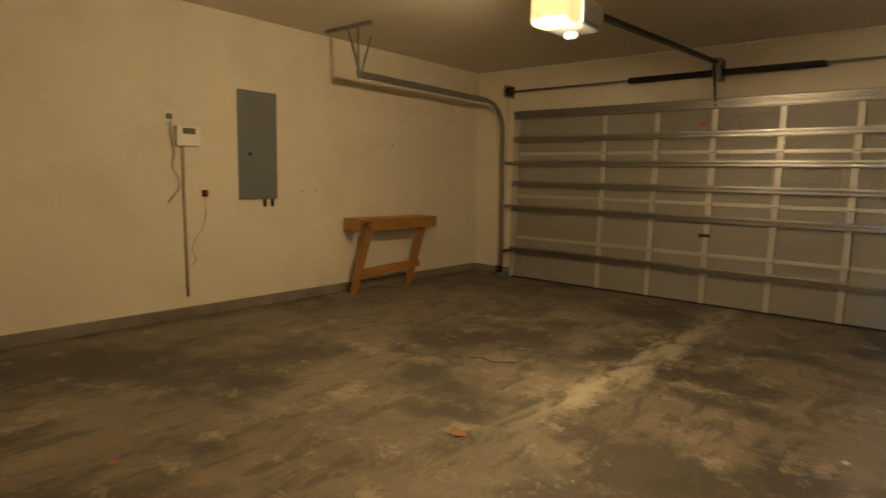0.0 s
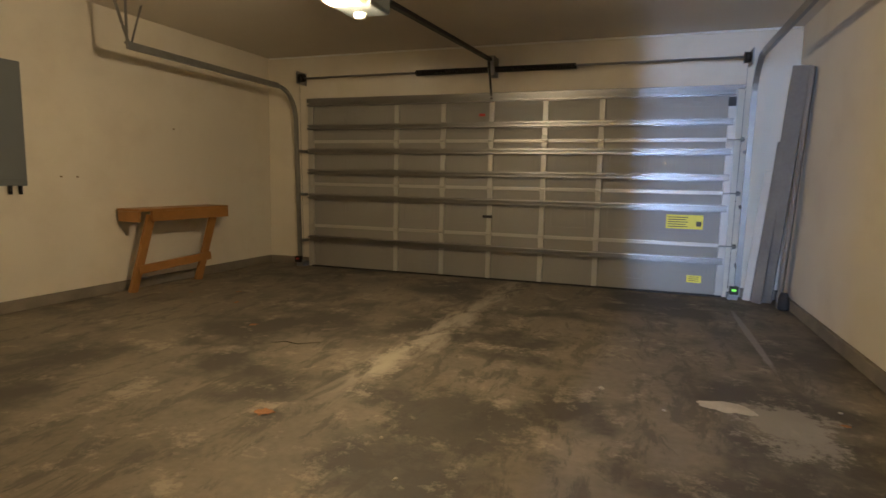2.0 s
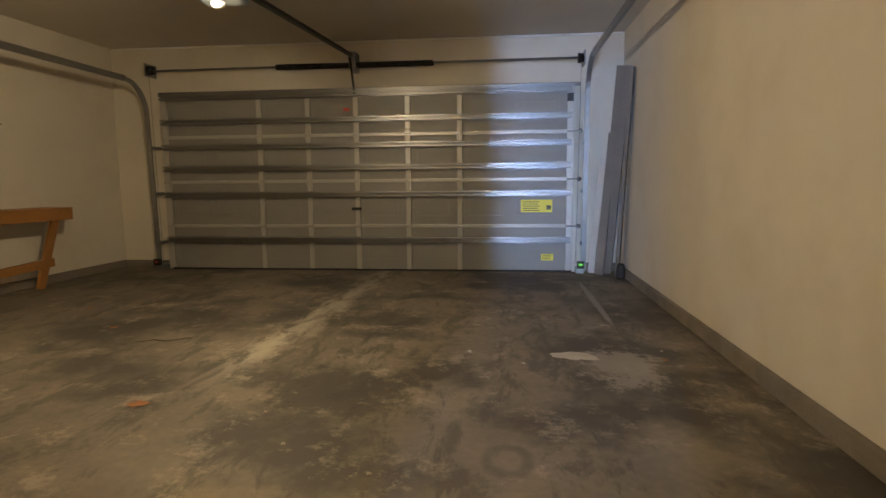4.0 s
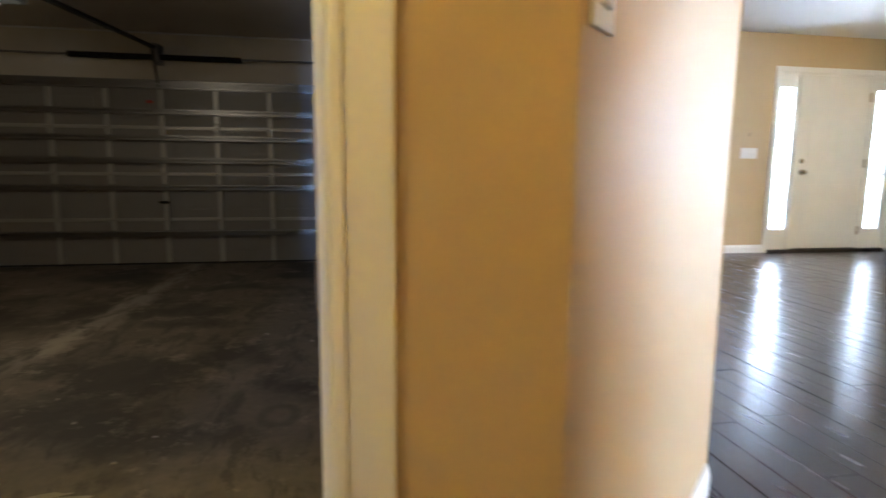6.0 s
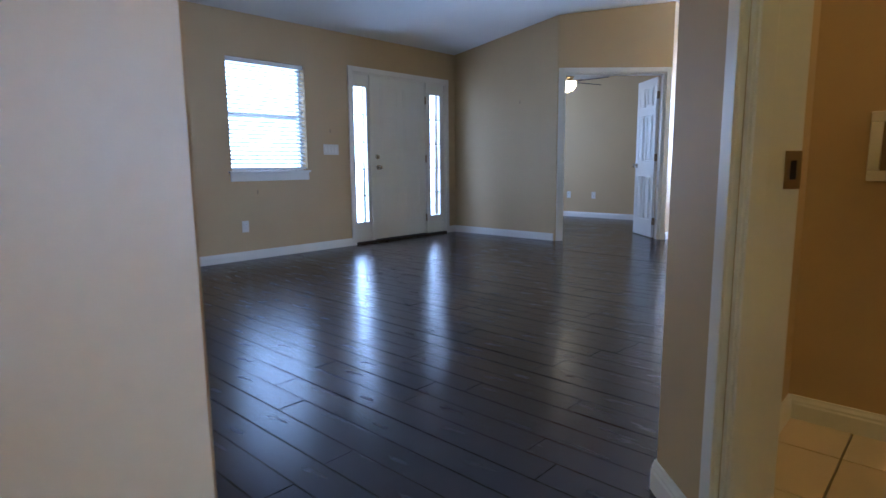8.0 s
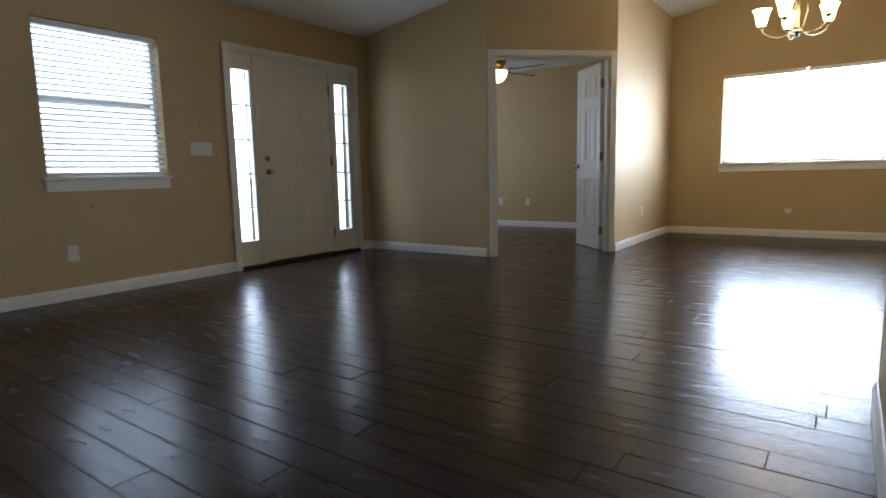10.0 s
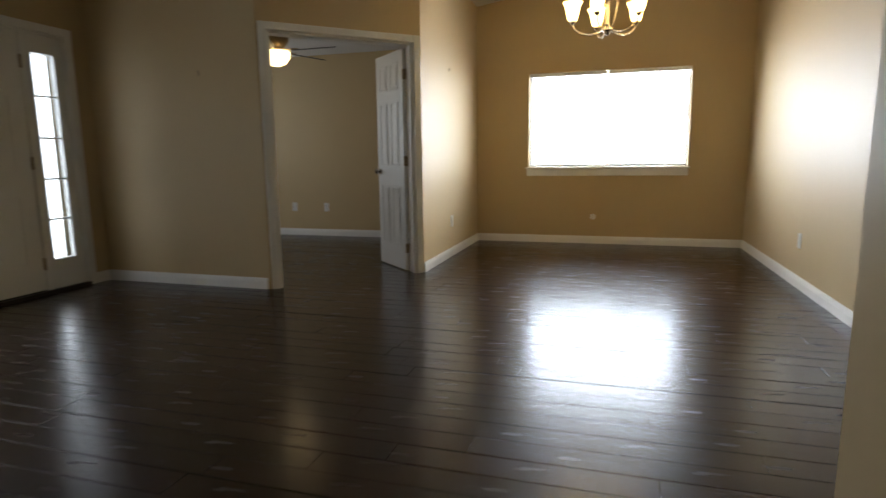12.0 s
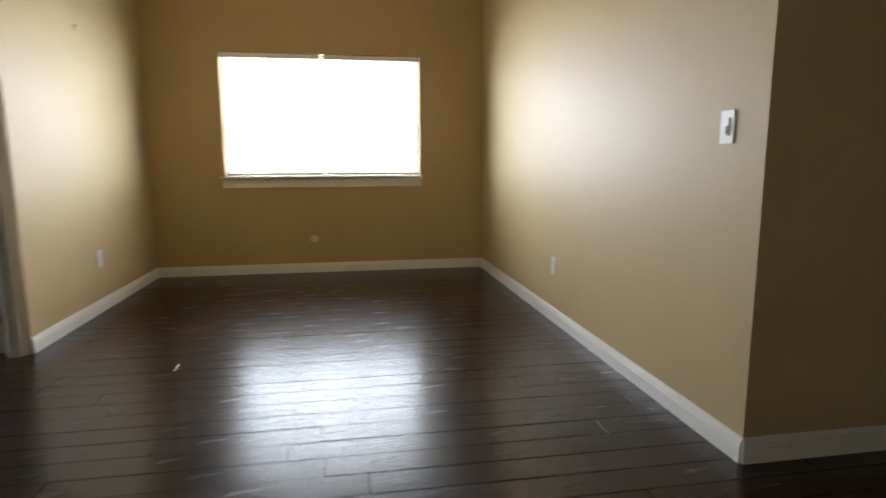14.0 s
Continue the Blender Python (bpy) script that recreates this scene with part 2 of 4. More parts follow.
YELLOW = material("yellow_label", (0.78, 0.68, 0.08), 0.5, vary=0.04, bump=0)
INK = material("label_ink", (0.10, 0.09, 0.05), 0.6, vary=0.05, bump=0)
RED = material("red_plastic", (0.55, 0.04, 0.03), 0.4, vary=0.05, bump=0)
BRASS = material("aged_brass", (0.30, 0.23, 0.14), 0.38, metal=0.9, vary=0.1, bump=0.05)
NICKEL = material("brushed_nickel", (0.55, 0.52, 0.47), 0.25, metal=1.0, vary=0.06, bump=0.03)
BLADE = material("dark_fan_blade", (0.02, 0.014, 0.011), 0.6, vary=0.2, scale=5, fine=50, bump=0.1)
LEAF = material("dry_leaf", (0.30, 0.13, 0.045), 0.7, vary=0.3, scale=30, fine=200, bump=0.2)
SPILL = material("dried_plaster_spill", (0.40, 0.365, 0.30), 0.85, vary=0.2, scale=8, fine=70, bump=0.5)
GROUT = material("tile_grout", (0.30, 0.23, 0.14), 0.9, vary=0.1, bump=0.1)
TILE = material("beige_tile", (0.60, 0.50, 0.35), 0.34, vary=0.03, scale=9, fine=90, bump=0.0, by_object=0.03)
BLIND = material("white_blind_slat", (0.80, 0.80, 0.79), 0.45, vary=0.02, bump=0)
GLASS = glass_material()
LAMP_COVER = glowing("opener_lamp_cover", (1.0, 0.72, 0.38), 0.022)
SHADE = glowing("amber_glass_shade", (1.0, 0.66, 0.22), 9.0)
BOWL = glowing("fan_glass_bowl", (1.0, 0.72, 0.34), 4.5)
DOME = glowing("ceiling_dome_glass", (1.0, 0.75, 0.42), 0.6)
GREEN_LED = glowing("green_indicator", (0.2, 1.0, 0.1), 0.05, (0.1, 0.4, 0.05))
GRASS = material("lawn", (0.085, 0.11, 0.04), 0.95, vary=0.3, scale=0.5, fine=12, bump=0.3)
SIDING = material("exterior_stucco", (0.55, 0.50, 0.42), 0.85, vary=0.1, scale=2, fine=60, bump=0.3)
RUBBER = material("black_rubber", (0.015, 0.015, 0.015), 0.7, vary=0.2, bump=0.1)
THRESH = material("dark_bronze_sill", (0.03, 0.024, 0.02), 0.4, metal=0.5, vary=0.1, bump=0)


# ---- mesh helpers ----
def box(bm, x0, x1, y0, y1, z0, z1, bevel=0.0):
    vs = [bm.verts.new((x, y, z)) for x in (x0, x1) for y in (y0, y1) for z in (z0, z1)]
    fs = [bm.faces.new([vs[i] for i in q]) for q in ((0, 1, 3, 2), (4, 6, 7, 5), (0, 4, 5, 1), (2, 3, 7, 6), (0, 2, 6, 4), (1, 5, 7, 3))]
    if bevel:
        bmesh.ops.bevel(bm, geom=list({e for f in fs for e in f.edges}), offset=bevel, segments=2, affect="EDGES", profile=0.5)
    return vs


def rod(bm, a, b, r0, r1=None, n=12):
    """A tapered round bar from a to b."""
    a, b = Vector(a), Vector(b)
    r1 = r0 if r1 is None else r1
    q = (b - a).to_track_quat("Z", "Y")
    rings = []
    for p, r in ((a, r0), (b, r1)):
        rings.append([bm.verts.new(p + q @ Vector((r * math.cos(2 * math.pi * i / n), r * math.sin(2 * math.pi * i / n), 0))) for i in range(n)])
    for i in range(n):
        f = bm.faces.new((rings[0][i], rings[0][(i + 1) % n], rings[1][(i + 1) % n], rings[1][i]))
        f.smooth = True
    bm.faces.new(rings[0][::-1])
    bm.faces.new(rings[1])


def beam(bm, a, b, w, h, up=(0, 0, 1), bevel=0.0):
    """A rectangular bar from a to b, w across and h along up."""
    a, b = Vector(a), Vector(b)
    d = (b - a).normalized()
    s = d.cross(Vector(up)).normalized()
    u = s.cross(d)
    vs = [bm.verts.new(p + s * (i * w / 2) + u * (j * h / 2)) for p in (a, b) for i, j in ((-1, -1), (1, -1), (1, 1), (-1, 1))]
    fs = [bm.faces.new([vs[i] for i in q]) for q in ((3, 2, 1, 0), (4, 5, 6, 7), (0, 1, 5, 4), (1, 2, 6, 5), (2, 3, 7, 6), (3, 0, 4, 7))]
    if bevel:
        bmesh.ops.bevel(bm, geom=list({e for f in fs for e in f.edges}), offset=bevel, segments=2, affect="EDGES", profile=0.5)


def lathe(bm, profile, centre=(0, 0, 0), n=24):
    """A turned shape from (radius, height) pairs about z."""
    rings = []
    for r, z in profile:
        rings.append([bm.verts.new((centre[0] + r * math.cos(2 * math.pi * i / n), centre[1] + r * math.sin(2 * math.pi * i / n), centre[2] + z)) for i in range(n)])
    for k in range(len(rings) - 1):
        for i in range(n):
            f = bm.faces.new((rings[k][i], rings[k][(i + 1) % n], rings[k + 1][(i + 1) % n], rings[k + 1][i]))
            f.smooth = True


def tube(bm, points, r, n=8):
    """A round tube along points."""
    rings = []
    pts = [Vector(p) for p in points]
    for k, p in enumerate(pts):
        d = pts[min(k + 1, len(pts) - 1)] - pts[max(k - 1, 0)]
        q = d.to_track_quat("Z", "Y")
        rings.append([bm.verts.new(p + q @ Vector((r * math.cos(2 * math.pi * i / n), r * math.sin(2 * math.pi * i / n), 0))) for i in range(n)])
    for k in range(len(rings) - 1):
        off = min(range(n), key=lambda o: (rings[k][0].co - rings[k + 1][o].co).length)
        for i in range(n):
            f = bm.faces.new((rings[k][i], rings[k][(i + 1) % n], rings[k + 1][(i + 1 + off) % n], rings[k + 1][(i + off) % n]))
            f.smooth = True


def mesh_of(name, bm, mat):
    bmesh.ops.recalc_face_normals(bm, faces=bm.faces)
    me = bpy.data.meshes.new(name)
    bm.to_mesh(me)
    bm.free()
    me.materials.append(mat)
    return me


def part(name, bm, mat, parent=None, label=""):
    ob = new(name, mesh_of(name, bm, mat))
    if parent:
        ob.parent = parent
    return tagged(ob, label) if label else ob


def thing(name, label, category, place=(0, 0, 0), turn=0.0, group="", kind=""):
    ob = new(name)
    ob.empty_display_size = 0.1
    ob.matrix_world = pose(*place, 0, 0, turn)
    return tagged(ob, label, category, group, kind)


def boxpart(name, dims, mat, parent=None, label="", bevel=0.0):
    bm = bmesh.new()
    box(bm, *dims, bevel)
    return part(name, bm, mat, parent, label)


def slab(name, dims, mat, label, category):
    bm = bmesh.new()
    box(bm, *dims)
    return tagged(part(name, bm, mat), label, category, kind="structure")


def wall(name, a, b, thick, z0, z1, mat, label, openings=()):
    """A wall whose face runs from a to b in plan; its body lies to the right of that way. openings: (along0, along1, low, high)."""
    (ax, ay), (bx, by) = a, b
    length = math.hypot(bx - ax, by - ay)
    bm = bmesh.new()
    cuts = sorted({0.0, length, *(s for o in openings for s in o[:2])})
    for s0, s1 in zip(cuts, cuts[1:]):
        holes = sorted((o[2], o[3]) for o in openings if o[0] <= s0 + 1e-6 and o[1] >= s1 - 1e-6)
        z = z0
        for low, high in holes:
            if low > z + 1e-4:
                box(bm, s0, s1, -thick, 0, z, low)
            z = high
        if z < z1:
            box(bm, s0, s1, -thick, 0, z, z1)
    ob = part(name, bm, mat)
    ob.matrix_world = pose(ax, ay, 0, 0, 0, math.degrees(math.atan2(by - ay, bx - ax)))
    return tagged(ob, label, "wall", kind="structure")


def baseboard(a, b, label="white painted baseboard with a stepped top"):
    """A skirting whose back lies on a to b; the room is to the left of that way."""
    (ax, ay), (bx, by) = a, b
    length = math.hypot(bx - ax, by - ay)
    prof = [(0.0, 0.0), (0.016, 0.0), (0.016, 0.06), (0.013, 0.066), (0.013, 0.074), (0.008, 0.084), (0.006, 0.092), (0.0, 0.092)]
    bm = bmesh.new()
    rings = [[bm.verts.new((s, d, z)) for d, z in prof] for s in (0, length)]
    k = len(prof)
    for i in range(k):
        bm.faces.new((rings[0][i], rings[0][(i + 1) % k], rings[1][(i + 1) % k], rings[1][i]))
    bm.faces.new(rings[0])
    bm.faces.new(rings[1][::-1])
    ob = part("baseboard", bm, TRIM)
    ob.matrix_world = pose(ax, ay, 0.0, 0, 0, math.degrees(math.atan2(by - ay, bx - ax)))
    return tagged(ob, label, "baseboard", kind="structure")


GC = 2.47       # garage ceiling
FRONT_Y = 5.07  # inside of the front wall
EAST_X = 11.017
HIGH = 3.7
R2 = math.sqrt(0.5)

# ---- ground ----
slab("ground", (-900, 900, -900, 900, -0.6, -0.42), GRASS, "grass lawn reaching to the horizon", "ground")

# ---- structure: garage ----
slab("floor_garage", (-4.5, 2.125, -0.06, 6.75, GF - 0.12, GF), CONCRETE, "stained worn concrete garage slab", "floor")
slab("floor_under_house", (2.16, EAST_X + 0.2, -7.0, 6.8, -0.4, -0.03), SUBFLOOR, "dark subfloor below the planks", "floor")
slab("floor_under_hall", (-1.7, 2.155, -7.0, -0.09, -0.4, -0.03), SUBFLOOR, "dark subfloor below the planks", "floor")
slab("ceiling_garage", (-4.5, 2.16, -0.1, 6.75, GC, GC + 0.1), CEIL_GARAGE, "off-white garage ceiling", "ceiling")
GL0, GL1 = (-4.23, -0.1), (-3.98, 6.5)


def left_wall_x(y):
    return GL0[0] + (GL1[0] - GL0[0]) * (y - GL0[1]) / (GL1[1] - GL0[1])


wall("wall_garage_west", (GL1[0] + 0.0095, 6.75), GL0, 0.14, GF - 0.1, GC + 0.05, GARAGE_WHITE, "off-white painted garage wall with scuffs")
wall("wall_garage_north", (2.13, 6.5), (-4.2, 6.5), 0.16, GF - 0.1, GC + 0.05, GARAGE_WHITE, "off-white wall around the garage door", [(0.562, 5.40, GF - 0.1, 1.90)])
wall("wall_garage_east", (2.12, 0.62), (2.12, 6.6), 0.012, GF - 0.1, GC + 0.05, GARAGE_WHITE, "off-white painted garage side wall")
wall("wall_garage_south", (-4.4, -0.02), (1.36, -0.02), 0.062, GF - 0.1, GC + 0.05, GARAGE_WHITE, "off-white wall with the doorway to the house", [(4.58, 5.50, GF - 0.1, 2.06)])


def curb(a, b, depth=0.035):
    (ax, ay), (bx, by) = a, b
    bm = bmesh.new()
    box(bm, 0, math.hypot(bx - ax, by - ay), 0, depth, GF, GF + 0.095, 0.006)
    ob = part("curb", bm, CURB)
    ob.matrix_world = pose(ax, ay, 0, 0, 0, math.degrees(math.atan2(by - ay, bx - ax)))
    tagged(ob, "bare concrete stem curb under the garage wall", "curb", kind="structure")


curb((left_wall_x(6.5), 6.5), (left_wall_x(0), 0.0))
curb((-3.36, 6.5), (-4.0, 6.5))
curb((2.12, 0.65), (2.12, 6.5))
curb((2.12, 6.5), (1.66, 6.5))

# ---- structure: house ----
wall("wall_hall_north", (1.363, -0.155), (-1.6, -0.155), 0.07, -0.1, HIGH, TAN, "tan painted hall wall with the garage doorway", [(0.263, 1.183, -0.1, 2.06)])
wall("wall_hall_diagonal", (2.14, 0.62), (1.363, -0.155), 0.09, -0.1, HIGH, TAN, "tan painted angled hall wall")
wall("wall_living_west", (2.145, 5.2), (2.145, 0.62), 0.012, -0.1, HIGH, TAN, "tan painted living room wall")
wall("wall_front", (7.87, FRONT_Y), (2.146, FRONT_Y), 0.16, -0.1, HIGH, TAN, "tan painted front wall with window and entry",
     [(7.87 - 5.38, 7.87 - 4.48, 0.92, 2.05), (7.87 - 7.66, 7.87 - 6.03, -0.1, 2.07)])
wall("wall_bedroom_west", (7.87, 3.40), (7.87, 6.75), 0.12, -0.1, HIGH, TAN, "tan painted wall beside the entry")
wall("wall_bedroom_diagonal", (8.84, 2.39), (7.87, 3.40), 0.12, -0.1, HIGH, TAN, "tan painted angled wall with wide doorway", [(0.075, 1.325, -0.1, 2.05)])
wall("wall_dining_north", (EAST_X, 2.39), (8.84, 2.39), 0.12, -0.1, HIGH, TAN, "tan painted dining wall with satin sheen")
wall("wall_east", (EAST_X, -0.85), (EAST_X, 6.75), 0.16, -0.1, HIGH, TAN, "tan painted window wall", [(0.76, 2.59, 0.93, 2.05)])
wall("wall_dining_south", (7.105, -0.711), (EAST_X, -0.711), 0.12, -0.1, HIGH, TAN, "tan painted dining wall with satin sheen")
wall("wall_passage_east", (7.105, -6.6), (7.105, -0.715), 0.12, -0.1, HIGH, TAN, "tan painted passage wall in shade")
wall("wall_south", (-1.6, -6.5), (7.2, -6.5), 0.16, -0.1, HIGH, TAN, "tan painted rear wall with patio opening", [(1.05, 1.75, -0.1, 2.05)])
wall("wall_rear_west", (-1.5, -0.16), (-1.5, -6.5), 0.12, -0.1, HIGH, TAN, "tan painted rear side wall")
# unseen wall, added to keep patio daylight off the wall beside the garage doorway
wall("wall_light_block", (0.82, -6.5), (0.82, -1.25), 0.12, -0.1, HIGH, TAN, "unseen tan wall added to keep daylight off the hall wall")
wall("wall_hall_south", (0.94, -1.25), (1.86, -1.25), 0.12, -0.1, HIGH, TAN, "tan painted hall wall")
LC, LD = Vector((3.27, 0.2, 0)), Vector((R2, R2, 0))   # corner and run of the angled laundry wall
LA = LC - LD * 2.05
wall("wall_laundry_diagonal", LA.xy, LC.xy, 0.12, -0.1, HIGH, TAN, "tan painted angled wall with laundry doorway", [(0.99, 1.71, -0.1, 2.05)])
wall("wall_laundry_west", (1.86, -2.2), (1.86, -1.30), 0.12, -0.1, HIGH, TAN, "tan painted laundry side wall")
wall("wall_laundry_north", (3.27, 0.2), (5.32, 0.2), 0.17, -0.1, HIGH, TAN, "tan painted wall between laundry and living room")
wall("wall_closet_east", (5.32, 0.06), (5.32, -2.2), 0.12, -0.1, HIGH, TAN, "tan painted passage wall")
wall("wall_laundry_south", (5.20, -2.2), (1.94, -2.2), 0.12, -0.1, HIGH, TAN, "tan painted wall behind the laundry")
wall("wall_laundry_east", (4.09, -2.08), (4.09, 0.03), 0.1, -0.1, 2.5, TAN, "tan painted laundry wall under warm light")
wall("wall_bedroom_north", (EAST_X, 6.6), (7.99, 6.6), 0.14, -0.1, HIGH, TAN, "tan painted bedroom wall with window", [(0.92, 2.22, 0.92, 2.05)])


def sloped(name, x0, x1, ya, za, yb, zb, label):
    bm = bmesh.new()
    low = [bm.verts.new(p) for p in ((x0, ya, za), (x1, ya, za), (x1, yb, zb), (x0, yb, zb))]
    top = [bm.verts.new((v.co.x, v.co.y, v.co.z + 0.12)) for v in low]
    bm.faces.new(low)
    bm.faces.new(top[::-1])
    for i in range(4):
        bm.faces.new((low[i], low[(i + 1) % 4], top[(i + 1) % 4], top[i]))
    return tagged(part(name, bm, CEIL), label, "ceiling", kind="structure")


def vault(y):
    return 2.48 + 0.147 * (FRONT_Y - y)


sloped("ceiling_living", 2.13, 11.2, 5.24, vault(5.24), -0.7, vault(-0.7), "white vaulted ceiling rising from the front wall")
sloped("ceiling_hall", -1.7, 2.13, 0.7, vault(0.7), -0.7, vault(-0.7), "white hall ceiling")
sloped("ceiling_rear", -1.7, 11.2, -0.7, vault(-0.7), -6.7, 2.46, "white vaulted rear ceiling")


def flat_ceiling(name, plan, z, label):
    bm = bmesh.new()
    low = [bm.verts.new((x, y, z)) for x, y in plan]
    top = [bm.verts.new((x, y, z + 0.03)) for x, y in plan]
    bm.faces.new(low)
    bm.faces.new(top)
    for i in range(len(plan)):
        k = (i + 1) % len(plan)
        bm.faces.new((low[i], low[k], top[k], top[i]))
    tagged(part(name, bm, CEIL), label, "ceiling", kind="structure")


flat_ceiling("ceiling_bedroom", [(7.93, 3.44), (8.90, 2.45), (11.1, 2.45), (11.1, 6.7), (7.93, 6.7)], 2.44, "flat white bedroom ceiling")
flat_ceiling("ceiling_laundry", [(3.25, 0.10), (1.94, -1.21), (1.94, -2.15), (4.15, -2.15), (4.15, 0.10)], 2.42, "white laundry ceiling")

# ---- baseboards ----
for a, b in (((2.14, 0.62), (1.363, -0.155)), ((2.145, FRONT_Y), (2.145, 0.63)), ((5.972, FRONT_Y), (2.145, FRONT_Y)), ((7.87, FRONT_Y), (7.72, FRONT_Y)),
             ((7.87, 3.42), (7.87, FRONT_Y)), ((EAST_X, 2.39), (8.832, 2.39)), ((EAST_X, -0.711), (EAST_X, 2.39)),
             ((7.100, -0.711), (EAST_X, -0.711)), ((7.105, -6.5), (7.105, -0.706)), ((LC - LD * 0.278).xy, (LC + LD * 0.006).xy), ((3.265, 0.2), (5.325, 0.2)),
             ((5.32, 0.205), (5.32, -2.2)), ((EAST_X, 2.51), (EAST_X, 6.6)), ((4.09, -2.08), (4.09, 0.03)), ((4.09, 0.03), (3.22, 0.03)), ((-1.5, -6.5), (-0.60, -6.5))):
    baseboard(a, b)


def casing(name, length_open, height, turn, place, label, width=0.062, proud=0.017, sides=(True, True)):
    """White moulded trim round a doorway: two legs and a head, the opening starting at place and running along turn."""
    holder = thing(name, label, "door trim", place, turn, kind="structure")
    for x0, on in ((-width, sides[0]), (length_open, sides[1])):
        if on:
            bm = bmesh.new()
            box(bm, x0, x0 + width, 0, proud, 0, height + width, 0.004)
            inner = x0 + width - 0.018 if x0 < 0 else x0
            box(bm, inner + 0.002, inner + 0.016, proud - 0.002, proud + 0.006, 0, height + 0.01, 0.002)
            part("casing_leg", bm, TRIM, holder)
    bm = bmesh.new()
    box(bm, 0.0, length_open, 0, proud, height, height + width, 0.004)
    box(bm, 0.0, length_open, proud - 0.002, proud + 0.006, height + 0.004, height + 0.018, 0.002)
    part("casing_head", bm, TRIM, holder)
    return holder


def lining(name, length_open, height, depth, turn, place, label, mat=TRIM):
    """Jamb boards lining a doorway through the wall, with door stops."""
    holder = thing(name, label, "door jamb", place, turn, kind="structure")
    for x0, x1, s in ((0, 0.018, 1), (length_open - 0.018, length_open, -1)):
        bm = bmesh.new()
        box(bm, x0, x1, -depth, 0.001, 0, height, 0.002)
        e = x1 if s > 0 else x0
        box(bm, min(e, e + s * 0.011), max(e, e + s * 0.011), -depth * 0.36, -depth * 0.05, 0, height - 0.018, 0.002)
        part("jamb", bm, mat, holder)
    bm = bmesh.new()
    box(bm, 0.018, length_open - 0.018, -depth, 0.001, height - 0.018, height, 0.002)
    part("head_jamb", bm, mat, holder)
    return holder


# ---- hall: garage doorway ----
casing("door_trim_garage", 0.888, 2.044, 180, (1.084, -0.155, 0), "white painted trim round the garage doorway", 0.071)
garage_jamb = lining("door_jamb_garage", 0.92, 2.06, 0.135, 180, (1.10, -0.155, 0), "cream painted door jamb with strike plate")
boxpart("threshold", (0, 0.92, -0.16, 0.0, -0.03, 0.012), THRESH, garage_jamb, "dark metal threshold")
boxpart("house_slab_edge", (0, 0.92, -0.135, -0.0, -0.35, -0.031), CURB, garage_jamb)
strike = boxpart("strike_plate", (0.0285, 0.031, -0.036, -0.006, 0.785, 0.845), BRASS, garage_jamb, "aged brass strike plate")
boxpart("strike_hole", (0.0305, 0.032, -0.028, -0.014, 0.798, 0.832), BLACK, strike)
strike = boxpart("bolt_plate", (0.0285, 0.031, -0.036, -0.006, 0.915, 0.985), BRASS, garage_jamb, "aged brass deadbolt plate")
boxpart("bolt_hole", (0.0305, 0.032, -0.028, -0.014, 0.93, 0.97), BLACK, strike)

# ---- laundry doorway ----
LDOOR = LA + LD * 0.99
casing("door_trim_laundry", 0.72, 2.05, 45, LDOOR, "white moulded trim round the laundry doorway")
laundry_jamb = lining("door_jamb_laundry", 0.72, 2.05, 0.12, 45, LDOOR, "white door jamb with brass strike plate")
strike = boxpart("strike_plate", (0.6995, 0.7025, -0.119, -0.084, 0.905, 0.985), BRASS, laundry_jamb, "aged brass strike plate")
boxpart("strike_hole", (0.6985, 0.700, -0.108, -0.095, 0.925, 0.965), BLACK, strike)
boxpart("threshold", (0.018, 0.702, -0.15, 0.03, -0.01, 0.007), THRESH, laundry_jamb, "dark wooden threshold strip", 0.002)

# ---- bedroom doorway and its open leaf ----
W = Vector((-0.97, 1.01, 0)).normalized()
DEG = math.degrees(math.atan2(W.y, W.x))
casing("door_trim_bedroom", 1.25, 2.05, DEG, (8.84 + W.x * 0.075, 2.39 + W.y * 0.075, 0), "white trim round the wide bedroom doorway")
lining("door_jamb_bedroom", 1.25, 2.05, 0.12, DEG, (8.84 + W.x * 0.075, 2.39 + W.y * 0.075, 0), "white door jamb lining")


def raised_panel(bm, x0, x1, z0, z1, y, s):
    """A moulded door panel: a sunk border and a raised field, on the face at y looking along s."""
    for k, (inset, d) in enumerate(((0.0, 0.004), (0.012, -0.004))):
        a = [bm.verts.new((x, y + s * d0, z)) for d0, i in ((0.0005, inset), (d, inset + 0.012)) for x, z in ((x0 + i, z0 + i), (x1 - i, z0 + i), (x1 - i, z1 - i), (x0 + i, z1 - i))]
        for q in range(4):
            bm.faces.new((a[q], a[(q + 1) % 4], a[4 + (q + 1) % 4], a[4 + q]))
    i = 0.036
    box(bm, x0 + i, x1 - i, min(y, y + s * 0.005), max(y, y + s * 0.005), z0 + i, z1 - i, 0.002)


